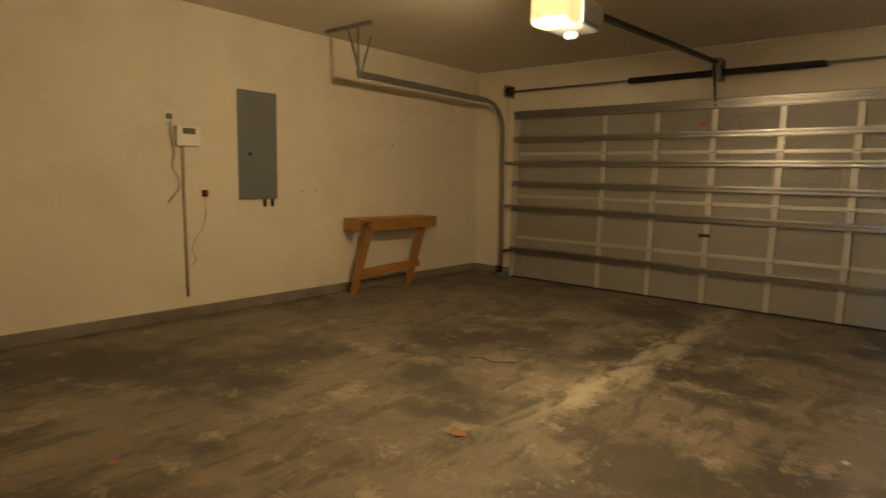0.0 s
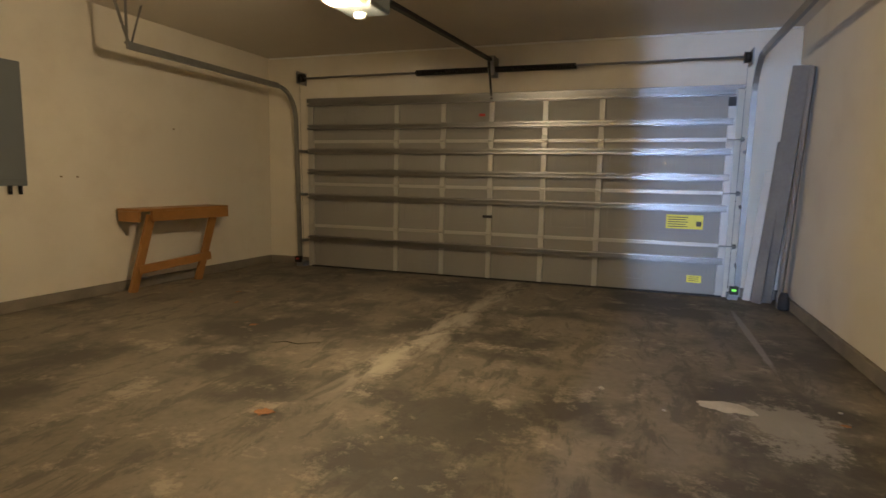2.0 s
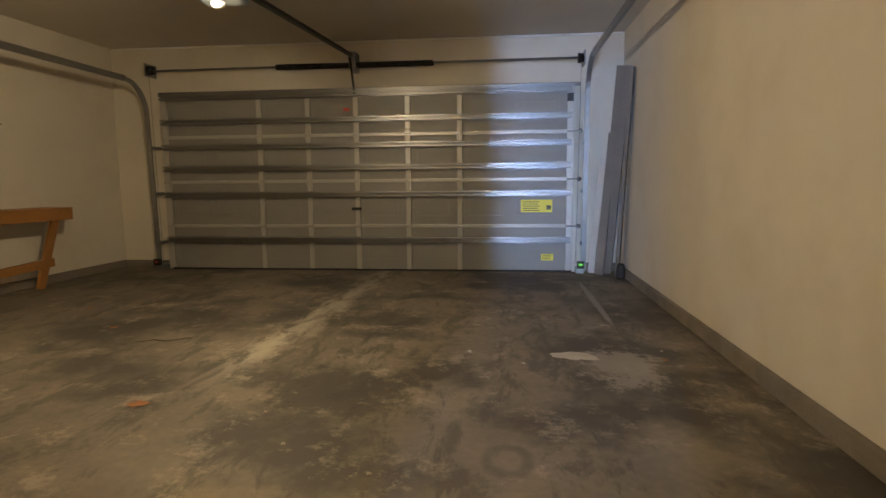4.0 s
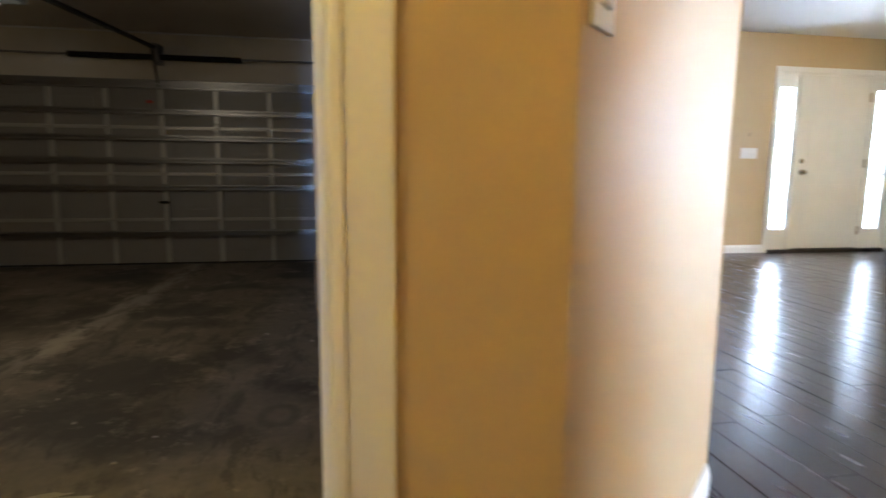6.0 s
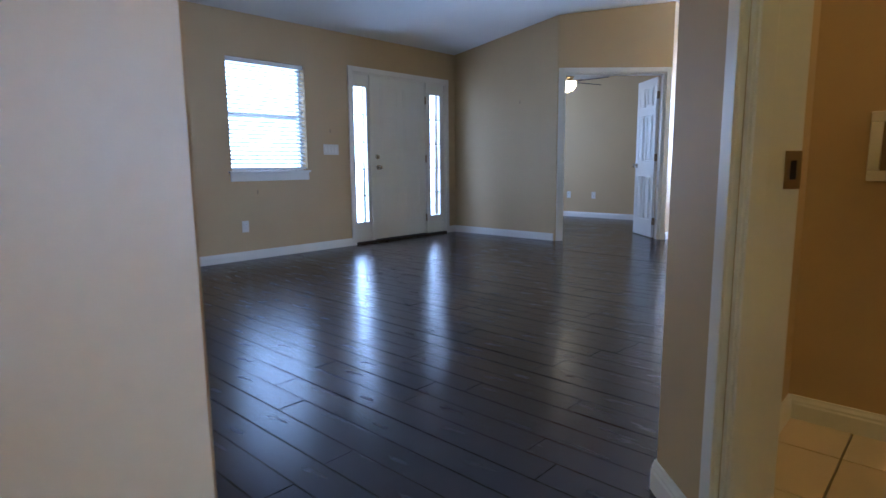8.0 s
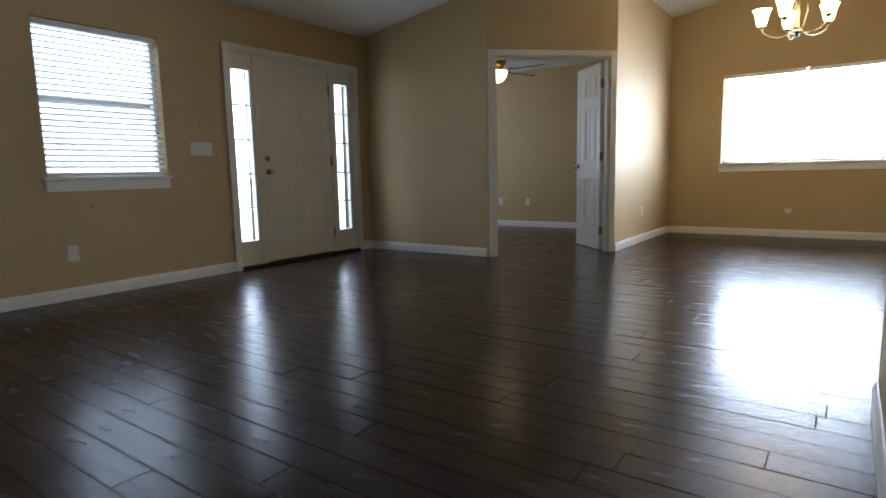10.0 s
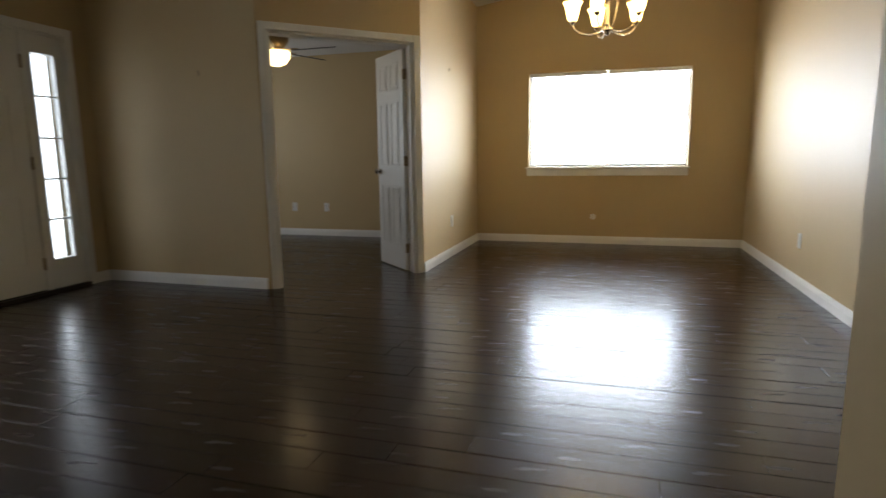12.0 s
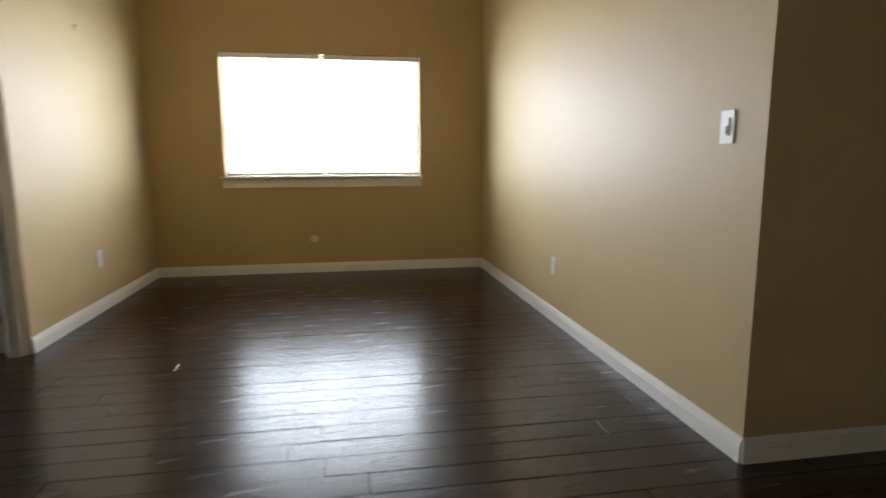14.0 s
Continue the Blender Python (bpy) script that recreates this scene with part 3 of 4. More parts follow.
def panel_door(name, width, height, label, place, turn, knob_z, hinge_side_x, mat, knob_x):
    door = thing(name, label, "door", place, turn)
    boxpart("door_leaf", (0, width, -0.0175, 0.0175, 0.012, height), mat, door, bevel=0.002)
    rim = 0.085 if width < 0.7 else 0.12
    half = width / 2
    for s, y in ((1, 0.0175), (-1, -0.0175)):
        for z0, z1 in ((0.22, 0.80), (0.98, 1.58), (1.68, 1.92)):
            for x0, x1 in ((rim, half - rim * 0.42), (half + rim * 0.42, width - rim)):
                bm = bmesh.new()
                fr = 0.016
                box(bm, x0, x1, min(y, y + s * 0.005), max(y, y + s * 0.005), z0, z0 + fr, 0.002)
                box(bm, x0, x1, min(y, y + s * 0.005), max(y, y + s * 0.005), z1 - fr, z1, 0.002)
                box(bm, x0, x0 + fr, min(y, y + s * 0.005), max(y, y + s * 0.005), z0 + fr, z1 - fr, 0.002)
                box(bm, x1 - fr, x1, min(y, y + s * 0.005), max(y, y + s * 0.005), z0 + fr, z1 - fr, 0.002)
                box(bm, x0 + 0.034, x1 - 0.034, min(y, y + s * 0.006), max(y, y + s * 0.006), z0 + 0.034, z1 - 0.034, 0.003)
                part("door_panel", bm, mat, door)
    bm = bmesh.new()
    for s in (1, -1):
        rod(bm, (knob_x, s * 0.0175, knob_z), (knob_x, s * 0.024, knob_z), 0.030, n=16)
        rod(bm, (knob_x, s * 0.024, knob_z), (knob_x, s * 0.05, knob_z), 0.011)
        rod(bm, (knob_x, s * 0.048, knob_z), (knob_x, s * 0.062, knob_z), 0.020, 0.028, n=16)
        rod(bm, (knob_x, s * 0.062, knob_z), (knob_x, s * 0.078, knob_z), 0.028, 0.016, n=16)
    part("door_knob", bm, NICKEL, door, "brushed nickel knob")
    for z in (0.22, 1.03, 1.80):
        bm = bmesh.new()
        box(bm, hinge_side_x - 0.003, hinge_side_x, -0.017, 0.017, z - 0.045, z + 0.045)
        rod(bm, (hinge_side_x, -0.022, z - 0.045), (hinge_side_x, -0.022, z + 0.045), 0.006)
        part("hinge", bm, BRASS, door, "aged brass hinge")
    return door


N = Vector((1.01, 0.97, 0)).normalized()
leaf_at = Vector((8.84, 2.39, 0)) + W * 0.115 + N * 0.115
panel_door("door_1", 0.60, 2.02, "white six-panel door leaf standing open", leaf_at, math.degrees(math.atan2(N.y, N.x)) + 2, 0.93, 0.0, DOOR_WHITE, 0.545)

# ---- front entry ----
entry = thing("door_2", "white front door unit with two narrow glazed sidelights", "front door", (0, FRONT_Y, 0), kind="structure")
for x0, x1 in ((5.972, 6.034), (7.656, 7.717)):
    boxpart("casing_leg", (x0, x1, -0.019, 0.0, 0.0, 2.125), TRIM, entry, bevel=0.004)
boxpart("casing_head", (6.034, 7.656, -0.019, 0.0, 2.063, 2.125), TRIM, entry, bevel=0.004)
for x0, x1 in ((6.031, 6.046), (6.300, 6.348), (7.272, 7.318), (7.642, 7.659)):
    boxpart("mullion", (x0, x1, -0.006, 0.13, 0.03, 2.06), TRIM, entry, bevel=0.003)
boxpart("head_jamb", (6.031, 7.659, -0.004, 0.13, 2.045, 2.067), TRIM, entry)
boxpart("sill", (6.031, 7.659, -0.02, 0.16, 0.0, 0.028), THRESH, entry, "dark bronze threshold")
boxpart("weatherstrip", (6.35, 7.27, 0.002, 0.02, 0.028, 0.04), RUBBER, entry, "black rubber door sweep")
slab_door = boxpart("door_leaf", (6.351, 7.269, 0.004, 0.048, 0.036, 2.043), DOOR_WHITE, entry, bevel=0.002)
for z0, z1 in ((0.24, 0.80), (0.98, 1.56), (1.68, 1.92)):
    for x0, x1 in ((6.47, 6.76), (6.86, 7.15)):
        bm = bmesh.new()
        for b4 in ((x0, x1, z0, z0 + 0.014), (x0, x1, z1 - 0.014, z1), (x0, x0 + 0.014, z0 + 0.014, z1 - 0.014), (x1 - 0.014, x1, z0 + 0.014, z1 - 0.014)):
            box(bm, b4[0], b4[1], 0.0005, 0.004, b4[2], b4[3], 0.001)
        box(bm, x0 + 0.035, x1 - 0.035, 0.0005, 0.004, z0 + 0.035, z1 - 0.035, 0.001)
        part("door_panel", bm, DOOR_WHITE, slab_door)
bm = bmesh.new()
rod(bm, (6.42, 0.004, 0.94), (6.42, -0.004, 0.94), 0.032, n=18)
rod(bm, (6.42, -0.004, 0.94), (6.42, -0.035, 0.94), 0.011)
rod(bm, (6.42, -0.033, 0.94), (6.42, -0.048, 0.94), 0.020, 0.029, n=18)
rod(bm, (6.42, -0.048, 0.94), (6.42, -0.066, 0.94), 0.029, 0.017, n=18)
part("door_knob", bm, NICKEL, slab_door, "brushed nickel knob")
bm = bmesh.new()
rod(bm, (6.41, 0.004, 1.07), (6.41, -0.012, 1.07), 0.031, 0.027, n=18)
box(bm, 6.404, 6.416, -0.026, -0.012, 1.052, 1.088, 0.002)
part("deadbolt", bm, NICKEL, slab_door, "brushed nickel deadbolt thumb turn")
for z in (0.25, 1.05, 1.82):
    bm = bmesh.new()
    box(bm, 7.262, 7.282, -0.003, 0.004, z - 0.05, z + 0.05)
    rod(bm, (7.271, -0.006, z - 0.05), (7.271, -0.006, z + 0.05), 0.007)
    part("hinge", bm, BRASS, slab_door, "aged brass hinge")
for x0, x1 in ((6.046, 6.300), (7.318, 7.642)):
    g0, g1 = (6.062, 6.252) if x0 < 7 else (7.365, 7.555)
    bm = bmesh.new()
    box(bm, x0, g0, 0.012, 0.05, 0.03, 2.045)
    box(bm, g1, x1, 0.012, 0.05, 0.03, 2.045)
    box(bm, g0, g1, 0.012, 0.05, 0.03, 0.27)
    box(bm, g0, g1, 0.012, 0.05, 1.90, 2.045)
    part("sidelight_frame", bm, DOOR_WHITE, entry)
    bm = bmesh.new()
    for a4 in ((g0 - 0.014, g0, 0.256, 1.914), (g1, g1 + 0.014, 0.256, 1.914), (g0, g1, 0.256, 0.27), (g0, g1, 1.90, 1.914)):
        box(bm, a4[0], a4[1], 0.004, 0.012, a4[2], a4[3], 0.002)
    part("glazing_bead", bm, DOOR_WHITE, entry)
    for k in range(1, 5):
        z = 0.27 + k * 1.63 / 5
        boxpart("muntin", (g0, g1, 0.018, 0.040, z - 0.007, z + 0.007), DOOR_WHITE, entry)
    for k in range(5):
        z = 0.27 + k * 1.63 / 5
        pane = boxpart("pane", (g0 + 0.001, g1 - 0.001, 0.027, 0.031, z + 0.008, z + 1.63 / 5 - 0.008), GLASS, entry)
        pane.visible_shadow = False


# ---- windows with blinds ----
def window(name, width, z0, z1, place, turn, sashes, label, blind_label, tilt=14, blind=True):
    """A vinyl window in a wall 0.16 thick: local x along, -y into the room, z up."""
    win = thing(name, label, "window", place, turn, kind="structure")
    bm = bmesh.new()
    for b4 in ((0, 0.03, z0, z1), (width - 0.03, width, z0, z1), (0.03, width - 0.03, z0, z0 + 0.03), (0.03, width - 0.03, z1 - 0.03, z1)):
        box(bm, b4[0], b4[1], 0.085, 0.15, b4[2], b4[3], 0.003)
    part("window_frame", bm, TRIM, win)
    each = width / sashes
    mid = z0 + (z1 - z0) * 0.51
    for k in range(sashes):
        x0, x1 = k * each, (k + 1) * each
        if k:
            boxpart("mullion", (x0 - 0.035, x0 + 0.035, 0.128, 0.15, z0 + 0.03, z1 - 0.03), TRIM, win)
        boxpart("meeting_rail", (x0 + 0.036, x1 - 0.036, 0.128, 0.15, mid - 0.02, mid + 0.02), TRIM, win)
        for a, b in ((z0 + 0.031, mid - 0.021), (mid + 0.021, z1 - 0.031)):
            pane = boxpart("pane", (x0 + 0.037, x1 - 0.037, 0.112, 0.116, a, b), GLASS, win)
            pane.visible_shadow = False
    bm = bmesh.new()
    box(bm, -0.035, width + 0.02, -0.035, 0.084, z0 - 0.022, z0 - 0.001, 0.005)
    part("window_sill", bm, TRIM, win)
    boxpart("apron", (-0.02, width + 0.005, -0.014, -0.0005, z0 - 0.105, z0 - 0.022), TRIM, win, bevel=0.003)
    if not blind:
        return
    for k in range(sashes):
        x0, x1 = k * each + 0.008 + (0.01 if k else 0), (k + 1) * each - 0.008 - (0.01 if k < sashes - 1 else 0)
        b = thing("window_blind", blind_label, "blind", place, turn, group="window blinds")
        boxpart("headrail", (x0, x1, 0.012, 0.062, z1 - 0.045, z1 - 0.004), BLIND, b, bevel=0.003)
        boxpart("bottom_rail", (x0, x1, 0.018, 0.056, z0 + 0.012, z0 + 0.034), BLIND, b, bevel=0.003)
        bm = bmesh.new()
        box(bm, x0, x1, -0.0225, 0.0225, -0.0012, 0.0012)
        me = mesh_of("slat", bm, BLIND)
        n = int((z1 - z0 - 0.09) / 0.043)
        for i in range(n):
            s = new("slat", me)
            s.parent = b
            s.matrix_basis = pose(0, 0.037, z0 + 0.055 + (i + 0.5) * (z1 - z0 - 0.105) / n, tilt)
        for x in (x0 + 0.12, x1 - 0.12):
            bm = bmesh.new()
            for y in (0.013, 0.061):
                rod(bm, (x, y, z0 + 0.03), (x, y, z1 - 0.04), 0.0012, n=5)
            part("ladder_cord", bm, BLIND, b)


window("window_1", 0.90, 0.92, 2.05, (4.48, FRONT_Y, 0), 0, 1, "white single-hung front window with deep sill", "white slatted blind lowered over the window", 24)
window("window_2", 1.83, 0.93, 2.05, (EAST_X, 1.74, 0), -90, 2, "white twin window over a white sill", "white slatted blind lowered over a twin window", 6)
window("window_3", 1.30, 0.92, 2.05, (8.797, 6.6, 0), 0, 1, "white bedroom window", "", blind=False)

# ---- garage door ----
DY = 6.37
gdoor = thing("garage_door", "closed grey steel sectional garage door with struts", "garage door", (0, 0, 0))
SECTIONS = (GF + 0.02, 0.325, 0.855, 1.385, 1.885)
for z0, z1 in zip(SECTIONS, SECTIONS[1:]):
    sec = boxpart("door_section", (-3.275, 1.575, DY, DY + 0.045, z0 + 0.003, z1 - 0.003), DOOR_PANEL, gdoor)
    for x0, x1 in ((0.38, 0.80), (0.91, 1.41), (-3.16, -2.72), (-2.64, -2.16), (-1.99, -1.56), (-1.40, -0.98), (-0.82, -0.38), (-0.22, 0.21)):
        bm = bmesh.new()
        a, b = z0 + 0.10, z1 - 0.12
        for b4 in ((x0, x1, a, a + 0.02), (x0, x1, b - 0.02, b), (x0, x0 + 0.02, a + 0.02, b - 0.02), (x1 - 0.02, x1, a + 0.02, b - 0.02)):
            box(bm, b4[0], b4[1], DY - 0.004, DY, b4[2], b4[3], 0.0015)
        box(bm, x0 + 0.05, x1 - 0.05, DY - 0.005, DY, a + 0.05, b - 0.05, 0.002)
        part("embossed_panel", bm, DOOR_PANEL, sec)
STILES = (-3.25, -2.07, -1.48, -0.905, -0.304, 0.293, 1.535)
for z0, z1 in zip(SECTIONS, SECTIONS[1:]):
    for x in STILES:
        bm = bmesh.new()
        w = 0.027 if -3 < x < 1.4 else 0.036
        box(bm, x - w, x + w, DY - 0.035, DY, z0 + 0.006, z1 - 0.006, 0.002)
        for z in (z0 + 0.09, z1 - 0.09):
            rod(bm, (x, DY - 0.035, z), (x, DY - 0.042, z), 0.010, n=8)
        # top piece of one stile, whiter than the others
        paler = x == -0.304 and z1 > 1.8
        part("stile", bm, TRIM if paler else STILE, gdoor, "pale white stile" if paler else "")
for z in SECTIONS[1:4]:
    bm = bmesh.new()
    box(bm, -3.275, 1.575, DY - 0.016, DY, z - 0.019, z + 0.019, 0.003)
    part("section_rail", bm, STILE, gdoor)
    for x in STILES:
        bm = bmesh.new()
        box(bm, x - 0.03, x + 0.03, DY - 0.044, DY - 0.034, z - 0.06, z + 0.06, 0.002)
        rod(bm, (x - 0.032, DY - 0.046, z), (x + 0.032, DY - 0.046, z), 0.009, n=8)
        part("hinge", bm, STILE, gdoor, "galvanised section hinge")
for z in (0.165, 0.70, 1.01, 1.265, 1.56, 1.845):
    bm = bmesh.new()
    y0 = DY - 0.035
    x0, x1 = -3.27, 1.545
    box(bm, x0, x1, y0 - 0.003, y0, z - 0.036, z + 0.036)
    for s in (-1, 1):
        a, b = z + s * 0.024, z + s * 0.027
        box(bm, x0, x1, y0 - 0.050, y0 - 0.003, min(a, b), max(a, b))
        a, b = z + s * 0.027, z + s * 0.010
        box(bm, x0, x1, y0 - 0.053, y0 - 0.050, min(a, b), max(a, b), 0.001)
    part("strut", bm, GALV, gdoor, "galvanised reinforcing strut")
boxpart("bottom_seal", (-3.27, 1.57, DY + 0.003, DY + 0.04, GF, GF + 0.02), RUBBER, gdoor, "black rubber bottom seal")
bm = bmesh.new()
box(bm, -0.97, -0.86, DY - 0.075, DY - 0.05, 0.515, 0.545, 0.004)
rod(bm, (-0.905, DY - 0.03, 0.53), (-0.905, DY - 0.06, 0.53), 0.014)
part("latch_handle", bm, BLACK, gdoor, "black latch handle")
boxpart("red_tag", (-1.06, -0.99, DY - 0.006, DY, 1.66, 1.69), RED, gdoor, "small red tag")
boxpart("end_bracket", (1.49, 1.56, DY - 0.046, DY - 0.034, 1.71, 1.80), BLACK, gdoor, "black top bracket")
for z in (0.325, 0.855, 1.385):
    bm = bmesh.new()
    rod(bm, (1.50, DY - 0.06, z), (1.66, DY - 0.06, z), 0.006, n=8)
    rod(bm, (1.62, DY - 0.06, z), (1.65, DY - 0.06, z), 0.024, n=12)
    part("roller", bm, GALV, gdoor)
lab = boxpart("warning_label", (0.99, 1.345, DY - 0.008, DY - 0.0055, 0.48, 0.625), YELLOW, gdoor, "yellow warning label with grey print")
for k in range(5):
    boxpart("print_bar", (1.01, 1.20 - 0.02 * (k % 2), DY - 0.0088, DY - 0.008, 0.595 - 0.024 * k, 0.603 - 0.024 * k), INK, lab)
boxpart("print_block", (1.28, 1.33, DY - 0.0088, DY - 0.008, 0.51, 0.56), INK, lab)
lab = boxpart("warning_label", (1.225, 1.365, DY - 0.008, DY - 0.0055, -0.075, 0.0), YELLOW, gdoor, "small yellow warning label")
for k in range(3):
    boxpart("print_bar", (1.24, 1.34, DY - 0.0088, DY - 0.008, -0.018 - 0.02 * k, -0.012 - 0.02 * k), INK, lab)

# added to close the side gaps where daylight leaks past the door
for x0, x1 in ((1.572, 1.64), (-3.34, -3.272)):
    tagged(boxpart("light_seal", (x0, x1, 6.418, 6.50, GF, 1.885), GARAGE_WHITE), "white stop moulding added to block daylight beside the garage door", "trim", kind="structure")
header = boxpart("header_seal", (-3.34, 1.64, 6.39, 6.50, 1.8865, 1.925), GALV, bevel=0.006)
tagged(header, "bare metal stop moulding along the top of the garage door", "trim", kind="structure")

bead = boxpart("ceiling_trim", (-3.95, 2.10, 6.478, 6.499, GC - 0.022, GC - 0.001), TRIM, bevel=0.008)
tagged(bead, "glossy white corner bead where wall meets ceiling", "trim", kind="structure")

# tracks, springs and opener
def track(name, x, top, end_y, flip, label):
    t = thing(name, label, "door track", (0, 0, 0), group="garage door tracks")
    bm = bmesh.new()
    beam(bm, (x, 6.34, GF + 0.03), (x, 6.27, top - 0.36), 0.055, 0.022, (0, 1, 0))
    part("vertical_track", bm, GALV_DULL, t)
    pts = [(x, 6.27 - 0.36 * (1 - math.cos(a)), top - 0.36 + 0.36 * math.sin(a)) for a in (i * math.pi / 16 for i in range(9))]
    bm = bmesh.new()
    for a, b in zip(pts, pts[1:]):
        beam(bm, a, b, 0.05, 0.028, (0, 1, 1))
    part("curved_track", bm, GALV_DULL, t)
    bm = bmesh.new()
    beam(bm, (x, 5.91, top), (x, end_y, top), 0.03, 0.062)
    beam(bm, (x - flip * 0.022, 5.8, top + 0.022), (x - flip * 0.022, end_y, top + 0.022), 0.018, 0.018)
    part("horizontal_track", bm, GALV_DULL, t)
    for z in (0.1, 0.7, 1.25):
        boxpart("wall_bracket", (x - 0.02, x + 0.02, 6.30, 6.50, z, z + 0.035), GALV_DULL, t)
    return t


lt = track("track_left", -3.42, 2.01, 3.80, 1, "galvanised steel door track hung from the ceiling")
rt = track("track_right", 1.70, 2.13, 1.2, -1, "galvanised steel door track hung from the ceiling")
bm = bmesh.new()
beam(bm, (-3.42, 3.80, 2.0), (-3.42, 3.80, GC - 0.02), 0.03, 0.004, (0, 1, 0))
beam(bm, (-3.42, 3.82, 2.02), (-3.58, 3.82, GC - 0.03), 0.03, 0.004, (0, 1, 0))
beam(bm, (-3.42, 3.84, 2.02), (-3.62, 4.15, GC - 0.03), 0.03, 0.004, (0, 1, 0))
beam(bm, (-3.25, 3.80, GC - 0.02), (-3.88, 3.80, GC - 0.02), 0.032, 0.032)
part("hanger", bm, GALV_DULL, lt, "perforated angle hanger")
bm = bmesh.new()
beam(bm, (1.70, 1.22, 2.10), (1.70, 1.22, GC - 0.02), 0.03, 0.004, (0, 1, 0))
beam(bm, (1.50, 1.22, GC - 0.02), (1.95, 1.22, GC - 0.02), 0.032, 0.032)
part("hanger", bm, GALV_DULL, rt, "perforated angle hanger")

spring = thing("torsion_spring", "black torsion spring on a steel shaft", "spring", (0, 0, 0))
bm = bmesh.new()
rod(bm, (-3.42, 6.34, 2.165), (1.68, 6.34, 2.175), 0.0125, n=10)
part("shaft", bm, GALV_DULL, spring, "steel shaft")
for x0, x1 in ((-1.83, -0.96), (-0.88, 0.0)):
    bm = bmesh.new()
    turns = int((x1 - x0) / 0.016)
    pts = [(x0 + (x1 - x0) * i / (turns * 8), 6.34 + 0.029 * math.cos(i * math.pi / 4), 2.165 + 0.029 * math.sin(i * math.pi / 4)) for i in range(turns * 8 + 1)]
    tube(bm, pts, 0.0075, 5)
    part("coil", bm, BLACK, spring, "black wound coil")
bm = bmesh.new()
box(bm, -0.955, -0.885, 6.30, 6.50, 2.10, 2.26, 0.004)
part("centre_bracket", bm, GALV_DULL, spring)
for x in (-3.37, 1.63):
    bm = bmesh.new()
    rod(bm, (x - 0.03, 6.34, 2.17), (x + 0.03, 6.34, 2.17), 0.055, 0.048, n=18)
    part("cable_drum", bm, BLACK, spring, "dark cable drum")
    bm = bmesh.new()
    s = 1 if x > 0 else -1
    box(bm, x + s * 0.035, x + s * 0.045, 6.28, 6.50, 2.10, 2.25)
    part("end_bracket", bm, GALV_DULL, spring)
    bm = bmesh.new()
    rod(bm, (x, 6.29, 2.17), (x - s * 0.02, 6.31, GF + 0.1), 0.002, n=5)
    part("lift_cable", bm, BLACK, spring)

opener = thing("door_opener", "white ceiling-hung garage door opener with lit lamp cover", "garage opener", (-0.925, 3.14, 0))
bm = bmesh.new()
box(bm, -0.12, 0.15, -0.10, 0.17, 1.92, 2.06, 0.02)
part("motor_housing", bm, PANEL_GREY, opener, "dark grey motor housing")
bm = bmesh.new()
box(bm, -0.10, 0.15, -0.26, -0.105, 1.90, 2.065, 0.03)
cover = part("lamp_cover", bm, LAMP_COVER, opener, "glowing white lamp cover")
cover.visible_shadow = False
bm = bmesh.new()
lathe(bm, [(0.0, 1.87), (0.03, 1.872), (0.04, 1.885), (0.04, 1.90)], (0.02, 0.02, 0), 16)
part("lens", bm, PLASTIC, opener)
for x in (-0.12, 0.12):
    bm = bmesh.new()
    beam(bm, (x, 0.03, 2.05), (x * 1.6, 0.03, GC), 0.03, 0.004, (0, 1, 0))
    part("strap", bm, GALV_DULL, opener, "perforated steel strap")
bm = bmesh.new()
beam(bm, (0, 0.16, 2.075), (-0.005, 3.22, 2.27), 0.045, 0.03)
part("rail", bm, BLACK, opener, "dark steel drive rail")
bm = bmesh.new()
box(bm, -0.04, 0.04, 3.15, 3.36, 2.20, 2.31, 0.004)
part("header_bracket", bm, GALV_DULL, opener)
bm = bmesh.new()
beam(bm, (-0.01, 3.12, 2.24), (0.02, 3.17, 1.82), 0.025, 0.006, (0, 1, 0))
part("door_arm", bm, BLACK, opener, "dark door arm")
bm = bmesh.new()
tube(bm, [(-0.10, -0.25, 2.08), (-0.17, -0.28, 2.14), (-0.26, -0.3, 2.09), (-0.33, -0.3, 2.15), (-0.34, -0.3, 2.30), (-0.33, -0.3, GC)], 0.005)
part("power_cord", bm, PLASTIC, opener, "white power cord")

for x, lit in ((-3.40, RED), (1.66, GREEN_LED)):
    s = thing("safety_sensor", "small black door safety sensor low beside the door", "sensor", (x, 6.30, GF), group="door safety sensors")
    boxpart("bracket", (-0.045, 0.045, -0.01, 0.2, 0.0, 0.06), GALV_DULL, s)
    boxpart("sensor_body", (-0.04, 0.04, -0.06, -0.01, 0.06, 0.14), BLACK, s, bevel=0.004)
    boxpart("indicator", (-0.02, 0.02, -0.062, -0.06, 0.095, 0.115), lit, s)

# ---- garage wall fittings ----
WALL_TURN = math.degrees(math.atan2(GL1[1] - GL0[1], GL1[0] - GL0[0])) - 90


def on_west(name, y, z, label, category):
    """A holder on the garage's west wall: local x out of the wall, y along it northward, z up from z."""
    return thing(name, label, category, (left_wall_x(y), y, z), WALL_TURN)


